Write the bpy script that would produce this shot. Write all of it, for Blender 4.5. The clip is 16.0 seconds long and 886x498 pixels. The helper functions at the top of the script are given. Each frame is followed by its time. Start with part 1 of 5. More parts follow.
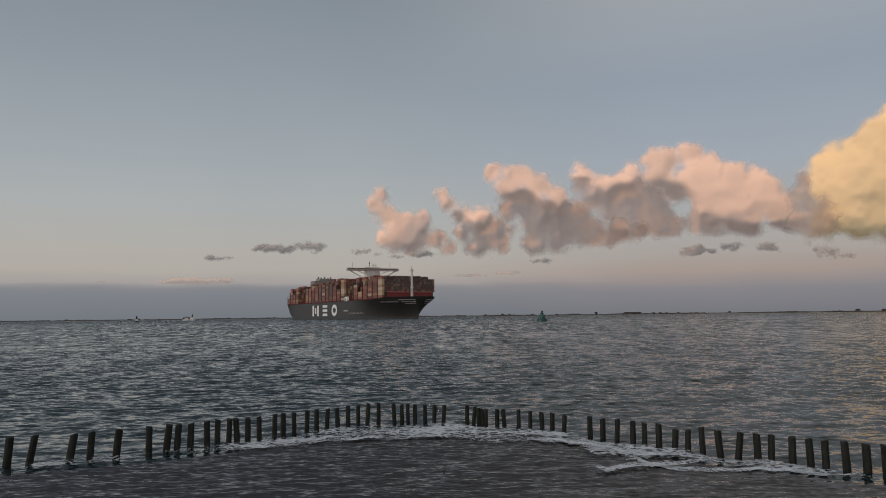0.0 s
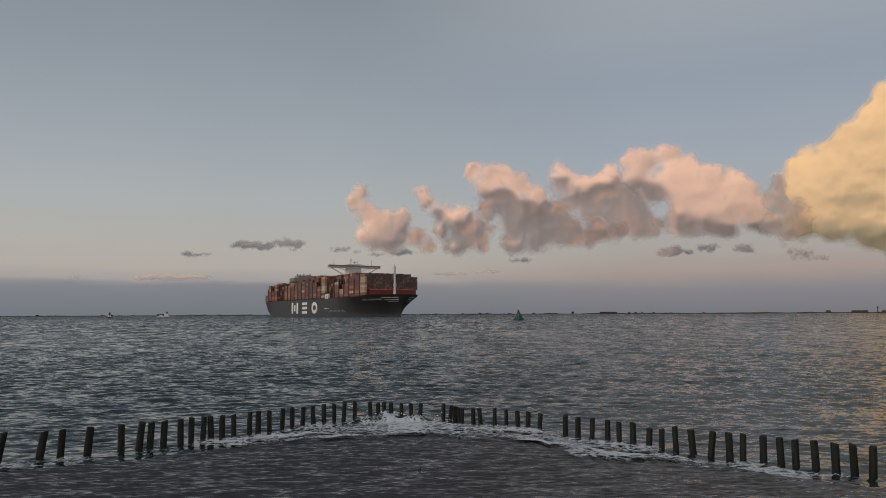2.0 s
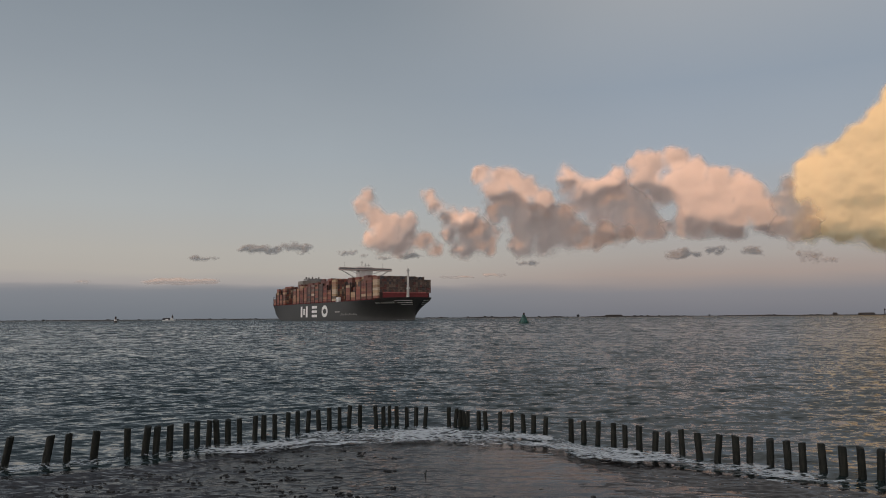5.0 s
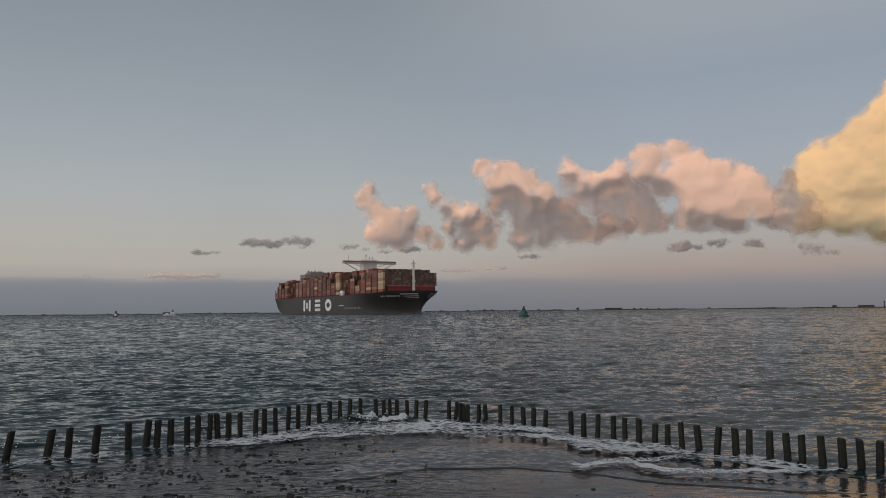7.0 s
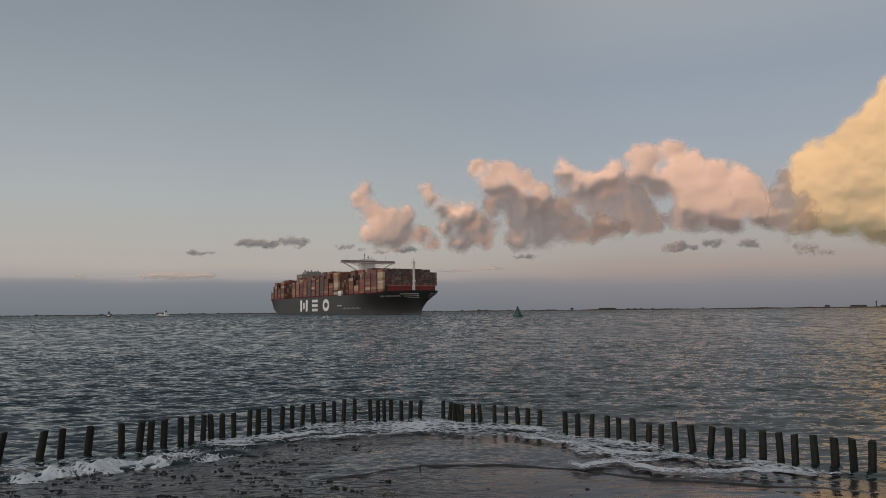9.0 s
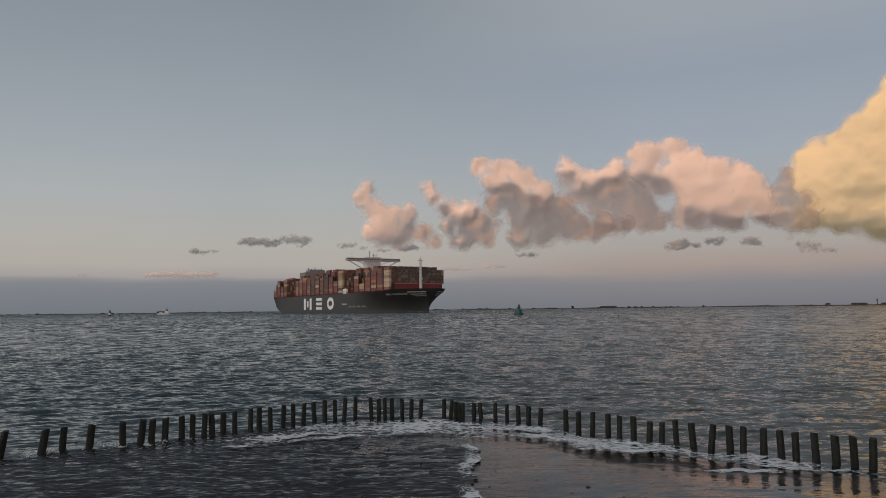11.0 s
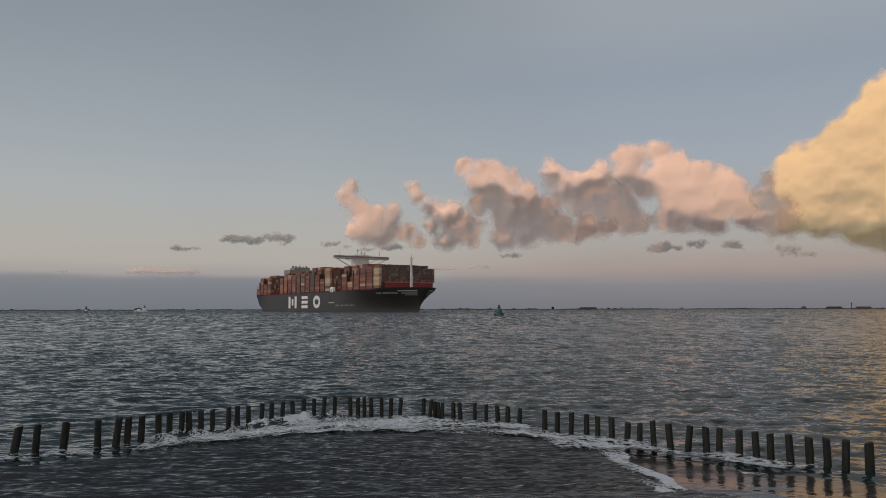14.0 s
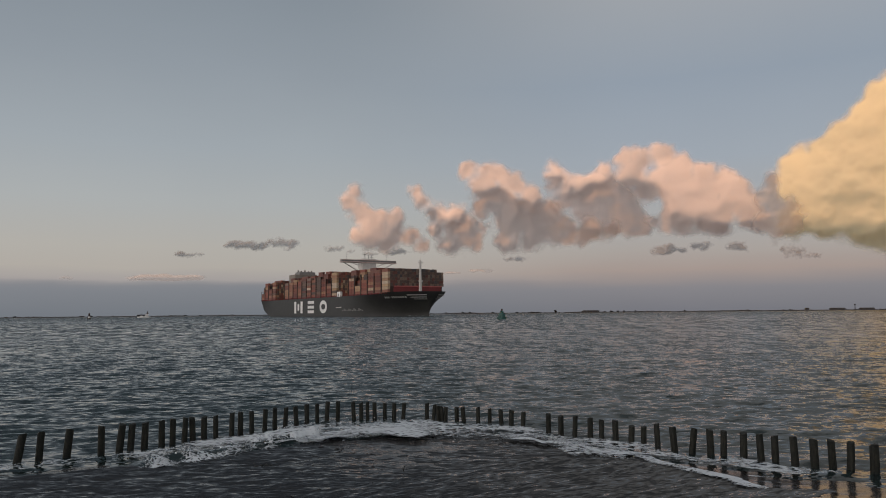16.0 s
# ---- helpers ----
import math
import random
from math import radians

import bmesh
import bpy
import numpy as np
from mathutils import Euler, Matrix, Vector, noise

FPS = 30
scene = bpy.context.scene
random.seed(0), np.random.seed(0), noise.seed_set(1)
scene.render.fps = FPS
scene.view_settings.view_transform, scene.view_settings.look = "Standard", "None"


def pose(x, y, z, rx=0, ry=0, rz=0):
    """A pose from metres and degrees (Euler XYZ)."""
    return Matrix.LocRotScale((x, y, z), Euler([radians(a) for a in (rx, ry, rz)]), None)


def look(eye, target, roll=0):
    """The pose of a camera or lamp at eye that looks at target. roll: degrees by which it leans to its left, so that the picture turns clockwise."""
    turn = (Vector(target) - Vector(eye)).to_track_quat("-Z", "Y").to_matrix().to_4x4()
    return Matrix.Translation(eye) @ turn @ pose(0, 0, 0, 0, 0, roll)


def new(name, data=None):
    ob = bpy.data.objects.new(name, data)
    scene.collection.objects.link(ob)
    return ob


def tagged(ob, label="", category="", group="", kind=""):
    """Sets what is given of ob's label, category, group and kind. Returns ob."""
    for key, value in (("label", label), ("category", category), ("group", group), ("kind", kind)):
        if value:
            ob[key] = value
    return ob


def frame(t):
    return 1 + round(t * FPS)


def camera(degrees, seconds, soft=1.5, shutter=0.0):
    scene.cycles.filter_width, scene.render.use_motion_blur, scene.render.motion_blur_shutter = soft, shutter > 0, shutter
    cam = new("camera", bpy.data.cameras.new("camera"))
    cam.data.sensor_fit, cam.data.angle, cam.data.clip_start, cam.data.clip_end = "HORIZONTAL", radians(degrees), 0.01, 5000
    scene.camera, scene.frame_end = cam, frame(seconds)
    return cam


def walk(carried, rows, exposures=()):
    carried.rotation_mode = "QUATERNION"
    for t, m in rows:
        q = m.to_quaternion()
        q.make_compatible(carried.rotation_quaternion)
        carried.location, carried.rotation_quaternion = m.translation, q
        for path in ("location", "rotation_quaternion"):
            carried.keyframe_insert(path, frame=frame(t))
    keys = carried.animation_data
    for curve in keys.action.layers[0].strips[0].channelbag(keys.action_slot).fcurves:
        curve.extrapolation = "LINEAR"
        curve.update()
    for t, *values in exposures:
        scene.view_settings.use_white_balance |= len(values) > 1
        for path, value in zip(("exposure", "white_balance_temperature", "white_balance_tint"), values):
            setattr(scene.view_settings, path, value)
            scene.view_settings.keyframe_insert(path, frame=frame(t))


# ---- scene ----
# ---------- camera: a phone held still on the beach, 2.5 m over the sea ----------
EYE = (0.0, 0.0, 2.5)
cam = camera(63.3, 16.0, soft=0.9)


def aim(yaw, pitch, roll):
    """A pose at EYE; degrees: yaw to the left, pitch up, roll as look()."""
    a, b = radians(yaw), radians(pitch)
    d = Vector((-math.sin(a) * math.cos(b), math.cos(a) * math.cos(b), math.sin(b)))
    return look(EYE, Vector(EYE) + d, roll)


# seconds, yaw, pitch, roll
PATH = [
    (0.0, 0.000, 5.322, -0.672),
    (0.5, -0.087, 5.179, -1.032),
    (1.0, -0.397, 5.404, -0.732),
    (1.5, -0.847, 5.443, -0.589),
    (2.0, -1.759, 5.186, -0.256),
    (2.5, -1.454, 5.416, -0.330),
    (3.0, -1.276, 5.292, -0.216),
    (3.5, -1.116, 5.273, -0.439),
    (4.0, -1.303, 5.565, -0.316),
    (6.5, -1.408, 5.045, -0.549),
    (7.0, -1.385, 4.944, -0.555),
    (7.5, -1.665, 4.964, -0.302),
    (8.0, -1.904, 4.774, -0.606),
    (8.5, -1.761, 4.956, -0.555),
    (9.0, -1.845, 4.954, -0.598),
    (11.5, -1.796, 4.808, -0.682),
    (12.0, -2.335, 4.884, -0.395),
    (12.5, -2.588, 4.953, -0.306),
    (13.0, -2.818, 5.122, -0.269),
    (13.5, -2.911, 4.848, -0.213),
    (14.0, -3.281, 4.791, -0.107),
    (14.5, -3.264, 5.136, -0.181),
    (15.0, -3.276, 4.985, -0.418),
    (15.5, -3.224, 4.969, -0.534),
    (16.0, -3.117, 5.119, -0.523),
]

walk(cam, [(t, aim(yaw, pitch, roll)) for t, yaw, pitch, roll in PATH])

# ---------- world, sun ----------
SUN_TO = Vector((-0.60, -0.52, 0.62)).normalized()
sun_data = bpy.data.lights.new("sun", "SUN")
sun_data.energy, sun_data.angle, sun_data.color = 2.2, radians(0.6), (1.0, 0.40, 0.06)
sun = new("sun", sun_data)
sun.matrix_world = look((0, 0, 300), Vector((0, 0, 300)) - SUN_TO)


def rgb(r, g, b):
    return (r, g, b, 1.0)


def make_world():
    w = bpy.data.worlds.new("evening_sky")
    w.use_nodes = True
    scene.world = w
    nt = w.node_tree
    nt.nodes.clear()
    N, L = nt.nodes.new, nt.links.new
    tc = N("ShaderNodeTexCoord")
    sep = N("ShaderNodeSeparateXYZ")
    L(tc.outputs["Generated"], sep.inputs[0])
    # ragged upper edge of the low cloud bank
    noi = N("ShaderNodeTexNoise")
    noi.inputs["Scale"].default_value = 9.0
    noi.inputs["Detail"].default_value = 5.0
    mp = N("ShaderNodeMapping")
    mp.inputs["Scale"].default_value = (1.0, 1.0, 6.0)
    L(tc.outputs["Generated"], mp.inputs[0])
    L(mp.outputs[0], noi.inputs["Vector"])
    off = N("ShaderNodeMath")
    off.operation = "MULTIPLY_ADD"
    off.inputs[1].default_value = 0.010
    L(noi.outputs[0], off.inputs[0])
    off.inputs[2].default_value = -0.005
    addz = N("ShaderNodeMath")
    addz.operation = "ADD"
    L(sep.outputs[2], addz.inputs[0])
    L(off.outputs[0], addz.inputs[1])
    ramp = N("ShaderNodeValToRGB")
    e = ramp.color_ramp.elements
    stops = [
        (0.000, (0.160, 0.178, 0.205)), (0.034, (0.198, 0.209, 0.236)), (0.041, (0.225, 0.226, 0.246)),
        (0.047, (0.355, 0.325, 0.318)), (0.062, (0.420, 0.385, 0.348)), (0.090, (0.428, 0.405, 0.370)),
        (0.150, (0.392, 0.408, 0.408)), (0.220, (0.338, 0.372, 0.398)), (0.320, (0.272, 0.306, 0.340)),
        (0.420, (0.222, 0.256, 0.290)), (0.700, (0.150, 0.188, 0.238)), (1.000, (0.170, 0.212, 0.270)),
    ]
    while len(e) < len(stops):
        e.new(0.5)
    for el, (p, c) in zip(e, stops):
        el.position, el.color = p, rgb(*c)
    L(addz.outputs[0], ramp.inputs[0])
    # the sky without the bank, for the side where the bank thins out; its unseen top is brightened to lift the water
    ramp2 = N("ShaderNodeValToRGB")
    e2 = ramp2.color_ramp.elements
    stops2 = [
        (0.000, (0.167, 0.170, 0.196)), (0.030, (0.212, 0.205, 0.227)), (0.055, (0.350, 0.278, 0.252)),
        (0.080, (0.375, 0.332, 0.306)), (0.120, (0.379, 0.370, 0.360)), (0.200, (0.330, 0.365, 0.407)),
        (0.300, (0.276, 0.320, 0.376)), (0.420, (0.345, 0.360, 0.378)), (0.700, (0.530, 0.515, 0.500)),
        (1.000, (0.215, 0.255, 0.310)),
    ]
    while len(e2) < len(stops2):
        e2.new(0.5)
    for el, (p, c) in zip(e2, stops2):
        el.position, el.color = p, rgb(*c)
    L(addz.outputs[0], ramp2.inputs[0])
    side = N("ShaderNodeMapRange")
    side.interpolation_type = "SMOOTHSTEP"
    side.inputs[1].default_value, side.inputs[2].default_value = -0.15, 0.35
    L(sep.outputs[0], side.inputs[0])
    mix = N("ShaderNodeMix")
    mix.data_type = "RGBA"
    L(side.outputs[0], mix.inputs[0])
    L(ramp.outputs[0], mix.inputs[6])
    L(ramp2.outputs[0], mix.inputs[7])
    # thin high veil
    veil = N("ShaderNodeTexNoise")
    veil.inputs["Scale"].default_value = 2.2
    veil.inputs["Detail"].default_value = 4.0
    L(tc.outputs["Generated"], veil.inputs["Vector"])
    vr = N("ShaderNodeMapRange")
    vr.inputs[3].default_value, vr.inputs[4].default_value = 0.93, 1.07
    L(veil.outputs[0], vr.inputs[0])
    mul = N("ShaderNodeMix")
    mul.data_type, mul.blend_type = "RGBA", "MULTIPLY"
    mul.inputs[0].default_value = 1.0
    L(mix.outputs[2], mul.inputs[6])
    L(vr.outputs[0], mul.inputs[7])
    # afterglow in the west, where the sun went down
    dot = N("ShaderNodeVectorMath")
    dot.operation = "DOT_PRODUCT"
    L(tc.outputs["Generated"], dot.inputs[0])
    dot.inputs[1].default_value = Vector((-0.80, -0.58, 0.12)).normalized()
    gl = N("ShaderNodeMapRange")
    gl.interpolation_type = "SMOOTHSTEP"
    gl.inputs[1].default_value, gl.inputs[2].default_value = 0.25, 1.0
    L(dot.outputs["Value"], gl.inputs[0])
    west = N("ShaderNodeMix")
    west.data_type = "RGBA"
    west.inputs[7].default_value = rgb(1.66, 1.52, 1.46)
    L(gl.outputs[0], west.inputs[0])
    L(mul.outputs[2], west.inputs[6])
    bg = N("ShaderNodeBackground")
    bg.inputs[1].default_value = 1.0
    L(west.outputs[2], bg.inputs[0])
    # clear-air scatter over it
    sky = N("ShaderNodeTexSky")
    sky.sky_type, sky.sun_disc = "NISHITA", False
    sky.sun_elevation = math.asin(SUN_TO.z)
    sky.sun_rotation = math.atan2(SUN_TO.x, SUN_TO.y)
    bg2 = N("ShaderNodeBackground")
    bg2.inputs[1].default_value = 0.004
    L(sky.outputs[0], bg2.inputs[0])
    add = N("ShaderNodeAddShader")
    L(bg.outputs[0], add.inputs[0])
    L(bg2.outputs[0], add.inputs[1])
    out = N("ShaderNodeOutputWorld")
    L(add.outputs[0], out.inputs[0])


make_world()


# ---------- materials ----------
def mat(name, color, rough=0.6, metal=0.0, noise_scale=0.0, noise_amt=0.0, bump=0.0, bump_scale=20.0, color2=None, spec=0.5):
    """A surface with two scales of colour variation and a fine relief."""
    m = bpy.data.materials.new(name)
    m.use_nodes = True
    nt = m.node_tree
    b = nt.nodes["Principled BSDF"]
    b.inputs["Roughness"].default_value, b.inputs["Metallic"].default_value = rough, metal
    b.inputs["Specular IOR Level"].default_value = spec
    b.inputs["Base Color"].default_value = rgb(*color)
    N, L = nt.nodes.new, nt.links.new
    tc = N("ShaderNodeTexCoord")
    if noise_scale:
        n1, n2 = N("ShaderNodeTexNoise"), N("ShaderNodeTexNoise")
        n1.inputs["Scale"].default_value, n2.inputs["Scale"].default_value = noise_scale, noise_scale * 7.3
        n1.inputs["Detail"].default_value = n2.inputs["Detail"].default_value = 4
        L(tc.outputs["Object"], n1.inputs[0])
        L(tc.outputs["Object"], n2.inputs[0])
        add = N("ShaderNodeMath")
        add.operation = "ADD"
        L(n1.outputs[0], add.inputs[0])
        L(n2.outputs[0], add.inputs[1])
        mr = N("ShaderNodeMapRange")
        mr.inputs[1].default_value, mr.inputs[2].default_value = 0.7, 1.3
        L(add.outputs[0], mr.inputs[0])
        mix = N("ShaderNodeMix")
        mix.data_type = "RGBA"
        c2 = color2 or tuple(c * (1 - noise_amt) for c in color)
        mix.inputs[6].default_value, mix.inputs[7].default_value = rgb(*color), rgb(*c2)
        L(mr.outputs[0], mix.inputs[0])
        L(mix.outputs[2], b.inputs["Base Color"])
    if bump:
        n3 = N("ShaderNodeTexNoise")
        n3.inputs["Scale"].default_value = bump_scale
        n3.inputs["Detail"].default_value = 6
        L(tc.outputs["Object"], n3.inputs[0])
        bp = N("ShaderNodeBump")
        bp.inputs["Strength"].default_value = bump
        L(n3.outputs[0], bp.inputs["Height"])
        L(bp.outputs[0], b.inputs["Normal"])
    return m


SEA_SLOPES = ((0.03, 16.0, 1, 0.04, 0.75, 80, 300), (0.10, 8.0, 2, 0.05, 0.75, 25, 110), (0.30, 3.0, -5, 0.06, 0.50, 15, 60),
              (1.10, 1.1, -7, 0.08, 0.36, -2, -1), (4.0, 0.40, 8, 0.19, 0.80, -2, -1), (10.0, 0.45, -4, 0.22, 0.85, -2, -1))
FILM_SLOPES = ((1.6, 0.7, -8, 0.08, 0.30, -99, -98), (7.0, 0.40, -6, 0.18, 0.85, -99, -98), (17.0, 0.45, 5, 0.25, 1.05, -99, -98))


def water_material(name, color=(0.014, 0.023, 0.023), slopes=SEA_SLOPES, near=-0.115, far=-0.155, farther=-0.15, calm=0.03):
    """Open water: the slopes of wind waves, wavelets and ripples lean the surface, mostly towards and from the beach."""
    m = bpy.data.materials.new(name)
    m.use_nodes = True
    nt = m.node_tree
    b = nt.nodes["Principled BSDF"]
    b.inputs["Base Color"].default_value = rgb(*color)
    b.inputs["Roughness"].default_value = calm
    b.inputs["IOR"].default_value = 1.33
    N, L = nt.nodes.new, nt.links.new
    tc = N("ShaderNodeTexCoord")
    lean = N("ShaderNodeNewGeometry").outputs["Normal"]
    sep = N("ShaderNodeSeparateXYZ")
    L(tc.outputs["Object"], sep.inputs[0])
    # scale, stretch along the crests, turn, slope along and across the beach, how far out the waves of that length begin and are full
    for scale, stretch, turn, sx, sy, begin, full in slopes:
        mp = N("ShaderNodeMapping")
        mp.inputs["Scale"].default_value = (stretch, 1.0, 1.0)
        mp.inputs["Rotation"].default_value = (0, 0, radians(turn))
        L(tc.outputs["Object"], mp.inputs[0])
        n = N("ShaderNodeTexNoise")
        n.inputs["Scale"].default_value = scale
        n.inputs["Detail"].default_value = 1.0
        L(mp.outputs[0], n.inputs[0])
        ma = N("ShaderNodeVectorMath")
        ma.operation = "MULTIPLY_ADD"
        L(n.outputs["Color"], ma.inputs[0])
        ma.inputs[1].default_value = (sx, sy, 0.0)
        ma.inputs[2].default_value = (-0.5 * sx, -0.5 * sy, 0.0)
        grow = N("ShaderNodeMapRange")
        grow.inputs[1].default_value, grow.inputs[2].default_value = begin, full
        L(sep.outputs[1], grow.inputs[0])
        ad = N("ShaderNodeVectorMath")
        ad.operation = "MULTIPLY_ADD"
        L(ma.outputs[0], ad.inputs[0])
        L(grow.outputs[0], ad.inputs[1])
        L(lean, ad.inputs[2])
        lean = ad.outputs[0]
    # a set tilt to the beach imitates hidden wave backs, mirroring higher, darker sky
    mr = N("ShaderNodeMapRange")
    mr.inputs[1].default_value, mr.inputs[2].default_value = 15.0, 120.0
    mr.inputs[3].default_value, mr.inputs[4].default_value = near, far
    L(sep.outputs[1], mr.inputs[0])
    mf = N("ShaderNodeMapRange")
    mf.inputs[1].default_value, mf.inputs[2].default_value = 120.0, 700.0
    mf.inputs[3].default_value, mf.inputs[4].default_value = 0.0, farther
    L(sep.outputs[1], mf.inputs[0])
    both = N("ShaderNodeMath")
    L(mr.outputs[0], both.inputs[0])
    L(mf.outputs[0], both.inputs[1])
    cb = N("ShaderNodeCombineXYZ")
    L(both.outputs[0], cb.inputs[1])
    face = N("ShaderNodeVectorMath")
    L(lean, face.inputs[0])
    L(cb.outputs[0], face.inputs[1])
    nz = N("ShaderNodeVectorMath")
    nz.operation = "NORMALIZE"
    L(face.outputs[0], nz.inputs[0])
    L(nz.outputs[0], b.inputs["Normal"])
    return m


def cloud_material(name, color):
    """Light falls on it and through it; opacity follows the thickness stored on the mesh."""
    m = bpy.data.materials.new(name)
    m.use_nodes = True
    nt = m.node_tree
    nt.nodes.clear()
    N, L = nt.nodes.new, nt.links.new
    at = N("ShaderNodeAttribute")
    at.attribute_name = "cover"
    d, tr = N("ShaderNodeBsdfDiffuse"), N("ShaderNodeBsdfTransparent")
    d.inputs["Color"].default_value = rgb(*color)
    tl = N("ShaderNodeBsdfTranslucent")
    tl.inputs[0].default_value = rgb(*color)
    mx1 = N("ShaderNodeMixShader")
    mx1.inputs[0].default_value = 0.46
    L(d.outputs[0], mx1.inputs[1])
    L(tl.outputs[0], mx1.inputs[2])
    mx2 = N("ShaderNodeMixShader")
    L(at.outputs["Fac"], mx2.inputs[0])
    L(tr.outputs[0], mx2.inputs[1])
    L(mx1.outputs[0], mx2.inputs[2])
    out = N("ShaderNodeOutputMaterial")
    L(mx2.outputs[0], out.inputs[0])
    return m


def foam_material(name, scale, holes=3.2):
    """Lacy sea foam: cell walls stay, cells open; the mesh says how dense it is."""
    m = bpy.data.materials.new(name)
    m.use_nodes = True
    nt = m.node_tree
    nt.nodes.clear()
    N, L = nt.nodes.new, nt.links.new
    tc = N("ShaderNodeTexCoord")
    wn = N("ShaderNodeTexNoise")
    wn.inputs["Scale"].default_value = 3.0
    wn.inputs["Detail"].default_value = 4
    L(tc.outputs["Object"], wn.inputs[0])
    warp = N("ShaderNodeMix")
    warp.data_type = "VECTOR"
    warp.inputs[0].default_value = 0.35
    L(tc.outputs["Object"], warp.inputs[4])
    L(wn.outputs["Color"], warp.inputs[5])
    vo = N("ShaderNodeTexVoronoi")
    vo.feature = "DISTANCE_TO_EDGE"
    vo.inputs["Scale"].default_value = scale
    L(warp.outputs[1], vo.inputs["Vector"])
    n2 = N("ShaderNodeTexNoise")
    n2.inputs["Scale"].default_value = 12.0
    n2.inputs["Detail"].default_value = 6
    L(tc.outputs["Object"], n2.inputs[0])
    at = N("ShaderNodeAttribute")
    at.attribute_name = "cover"
    # opacity = density * 1.5 + grain - openness
    a1 = N("ShaderNodeMath")
    a1.operation = "MULTIPLY_ADD"
    L(vo.outputs["Distance"], a1.inputs[0])
    a1.inputs[1].default_value, a1.inputs[2].default_value = -holes, -0.35
    a2 = N("ShaderNodeMath")
    a2.operation = "MULTIPLY_ADD"
    L(at.outputs["Fac"], a2.inputs[0])
    a2.inputs[1].default_value = 1.75
    L(a1.outputs[0], a2.inputs[2])
    a3 = N("ShaderNodeMath")
    a3.operation = "MULTIPLY_ADD"
    L(n2.outputs[0], a3.inputs[0])
    a3.inputs[1].default_value = 1.3
    L(a2.outputs[0], a3.inputs[2])
    mr = N("ShaderNodeMapRange")
    mr.inputs[1].default_value, mr.inputs[2].default_value = 0.52, 1.35
    L(a3.outputs[0], mr.inputs[0])
    gate = N("ShaderNodeMath")
    gate.operation, gate.use_clamp = "MULTIPLY", True
    L(mr.outputs[0], gate.inputs[0])
    g2 = N("ShaderNodeMath")
    g2.operation, g2.use_clamp = "MULTIPLY", True
    L(at.outputs["Fac"], g2.inputs[0])
    g2.inputs[1].default_value = 4.0
    L(g2.outputs[0], gate.inputs[1])
    d, tr = N("ShaderNodeBsdfPrincipled"), N("ShaderNodeBsdfTransparent")
    d.inputs["Base Color"].default_value = rgb(0.46, 0.49, 0.51)
    d.inputs["Roughness"].default_value = 0.75
    mx = N("ShaderNodeMixShader")
    L(gate.outputs[0], mx.inputs[0])
    L(tr.outputs[0], mx.inputs[1])
    L(d.outputs[0], mx.inputs[2])
    out = N("ShaderNodeOutputMaterial")
    L(mx.outputs[0], out.inputs[0])
    return m


def palette_material(name, colors, source, rough=0.55):
    """Painted steel, one of several colours each piece."""
    m = bpy.data.materials.new(name)
    m.use_nodes = True
    nt = m.node_tree
    b = nt.nodes["Principled BSDF"]
    N, L = nt.nodes.new, nt.links.new
    if source == "object":
        src = N("ShaderNodeObjectInfo").outputs["Random"]
    else:
        src = N("ShaderNodeNewGeometry").outputs["Random Per Island"]
    cr = N("ShaderNodeValToRGB")
    cr.color_ramp.interpolation = "CONSTANT"
    e = cr.color_ramp.elements
    while len(e) < len(colors):
        e.new(0.5)
    for i, (el, c) in enumerate(zip(e, colors)):
        el.position, el.color = i / len(colors), rgb(*c)
    L(src, cr.inputs[0])
    tc = N("ShaderNodeTexCoord")
    n = N("ShaderNodeTexNoise")
    n.inputs["Scale"].default_value = 0.35
    n.inputs["Detail"].default_value = 6
    L(tc.outputs["Object"], n.inputs[0])
    mr = N("ShaderNodeMapRange")
    mr.inputs[3].default_value, mr.inputs[4].default_value = 0.65, 1.3
    L(n.outputs[0], mr.inputs[0])
    mix = N("ShaderNodeMix")
    mix.data_type, mix.blend_type = "RGBA", "MULTIPLY"
    mix.inputs[0].default_value = 1
    L(cr.outputs[0], mix.inputs[6])
    L(mr.outputs[0], mix.inputs[7])
    L(mix.outputs[2], b.inputs["Base Color"])
    b.inputs["Roughness"].default_value = rough
    return m


BOX_REDS = [
    (0.173, 0.054, 0.037), (0.219, 0.074, 0.047), (0.138, 0.048, 0.037), (0.254, 0.102, 0.062), (0.190, 0.060, 0.042),
    (0.300, 0.155, 0.089), (0.162, 0.066, 0.047), (0.231, 0.066, 0.044),
]
BOX_TANS = [
    (0.384, 0.257, 0.147), (0.436, 0.326, 0.217), (0.308, 0.186, 0.108), (0.231, 0.093, 0.060), (0.487, 0.385, 0.282),
    (0.359, 0.233, 0.130), (0.192, 0.140, 0.108), (0.410, 0.280, 0.163),
]
# mixed paints; on the foremost bay this set stands for front-face shade
BOX_DARKS = [
    (0.116, 0.070, 0.053), (0.084, 0.060, 0.050), (0.148, 0.092, 0.068), (0.063, 0.053, 0.053), (0.127, 0.046, 0.035),
    (0.180, 0.125, 0.092), (0.100, 0.065, 0.049), (0.080, 0.051, 0.042),
]
BOX_SETS = [palette_material("container_paint", c, "object") for c in (BOX_REDS, BOX_TANS, BOX_DARKS)]
M_BOXES = palette_material("container_paint_joined", BOX_REDS + BOX_TANS[:3] + BOX_DARKS, "island")
M_HULL = mat("hull_paint", (0.036, 0.036, 0.034), 0.5, 0, 0.05, 0.35, 0.05, 1.0)
M_HULL_RED = mat("deck_red_paint", (0.20, 0.026, 0.026), 0.55, 0, 0.2, 0.4)
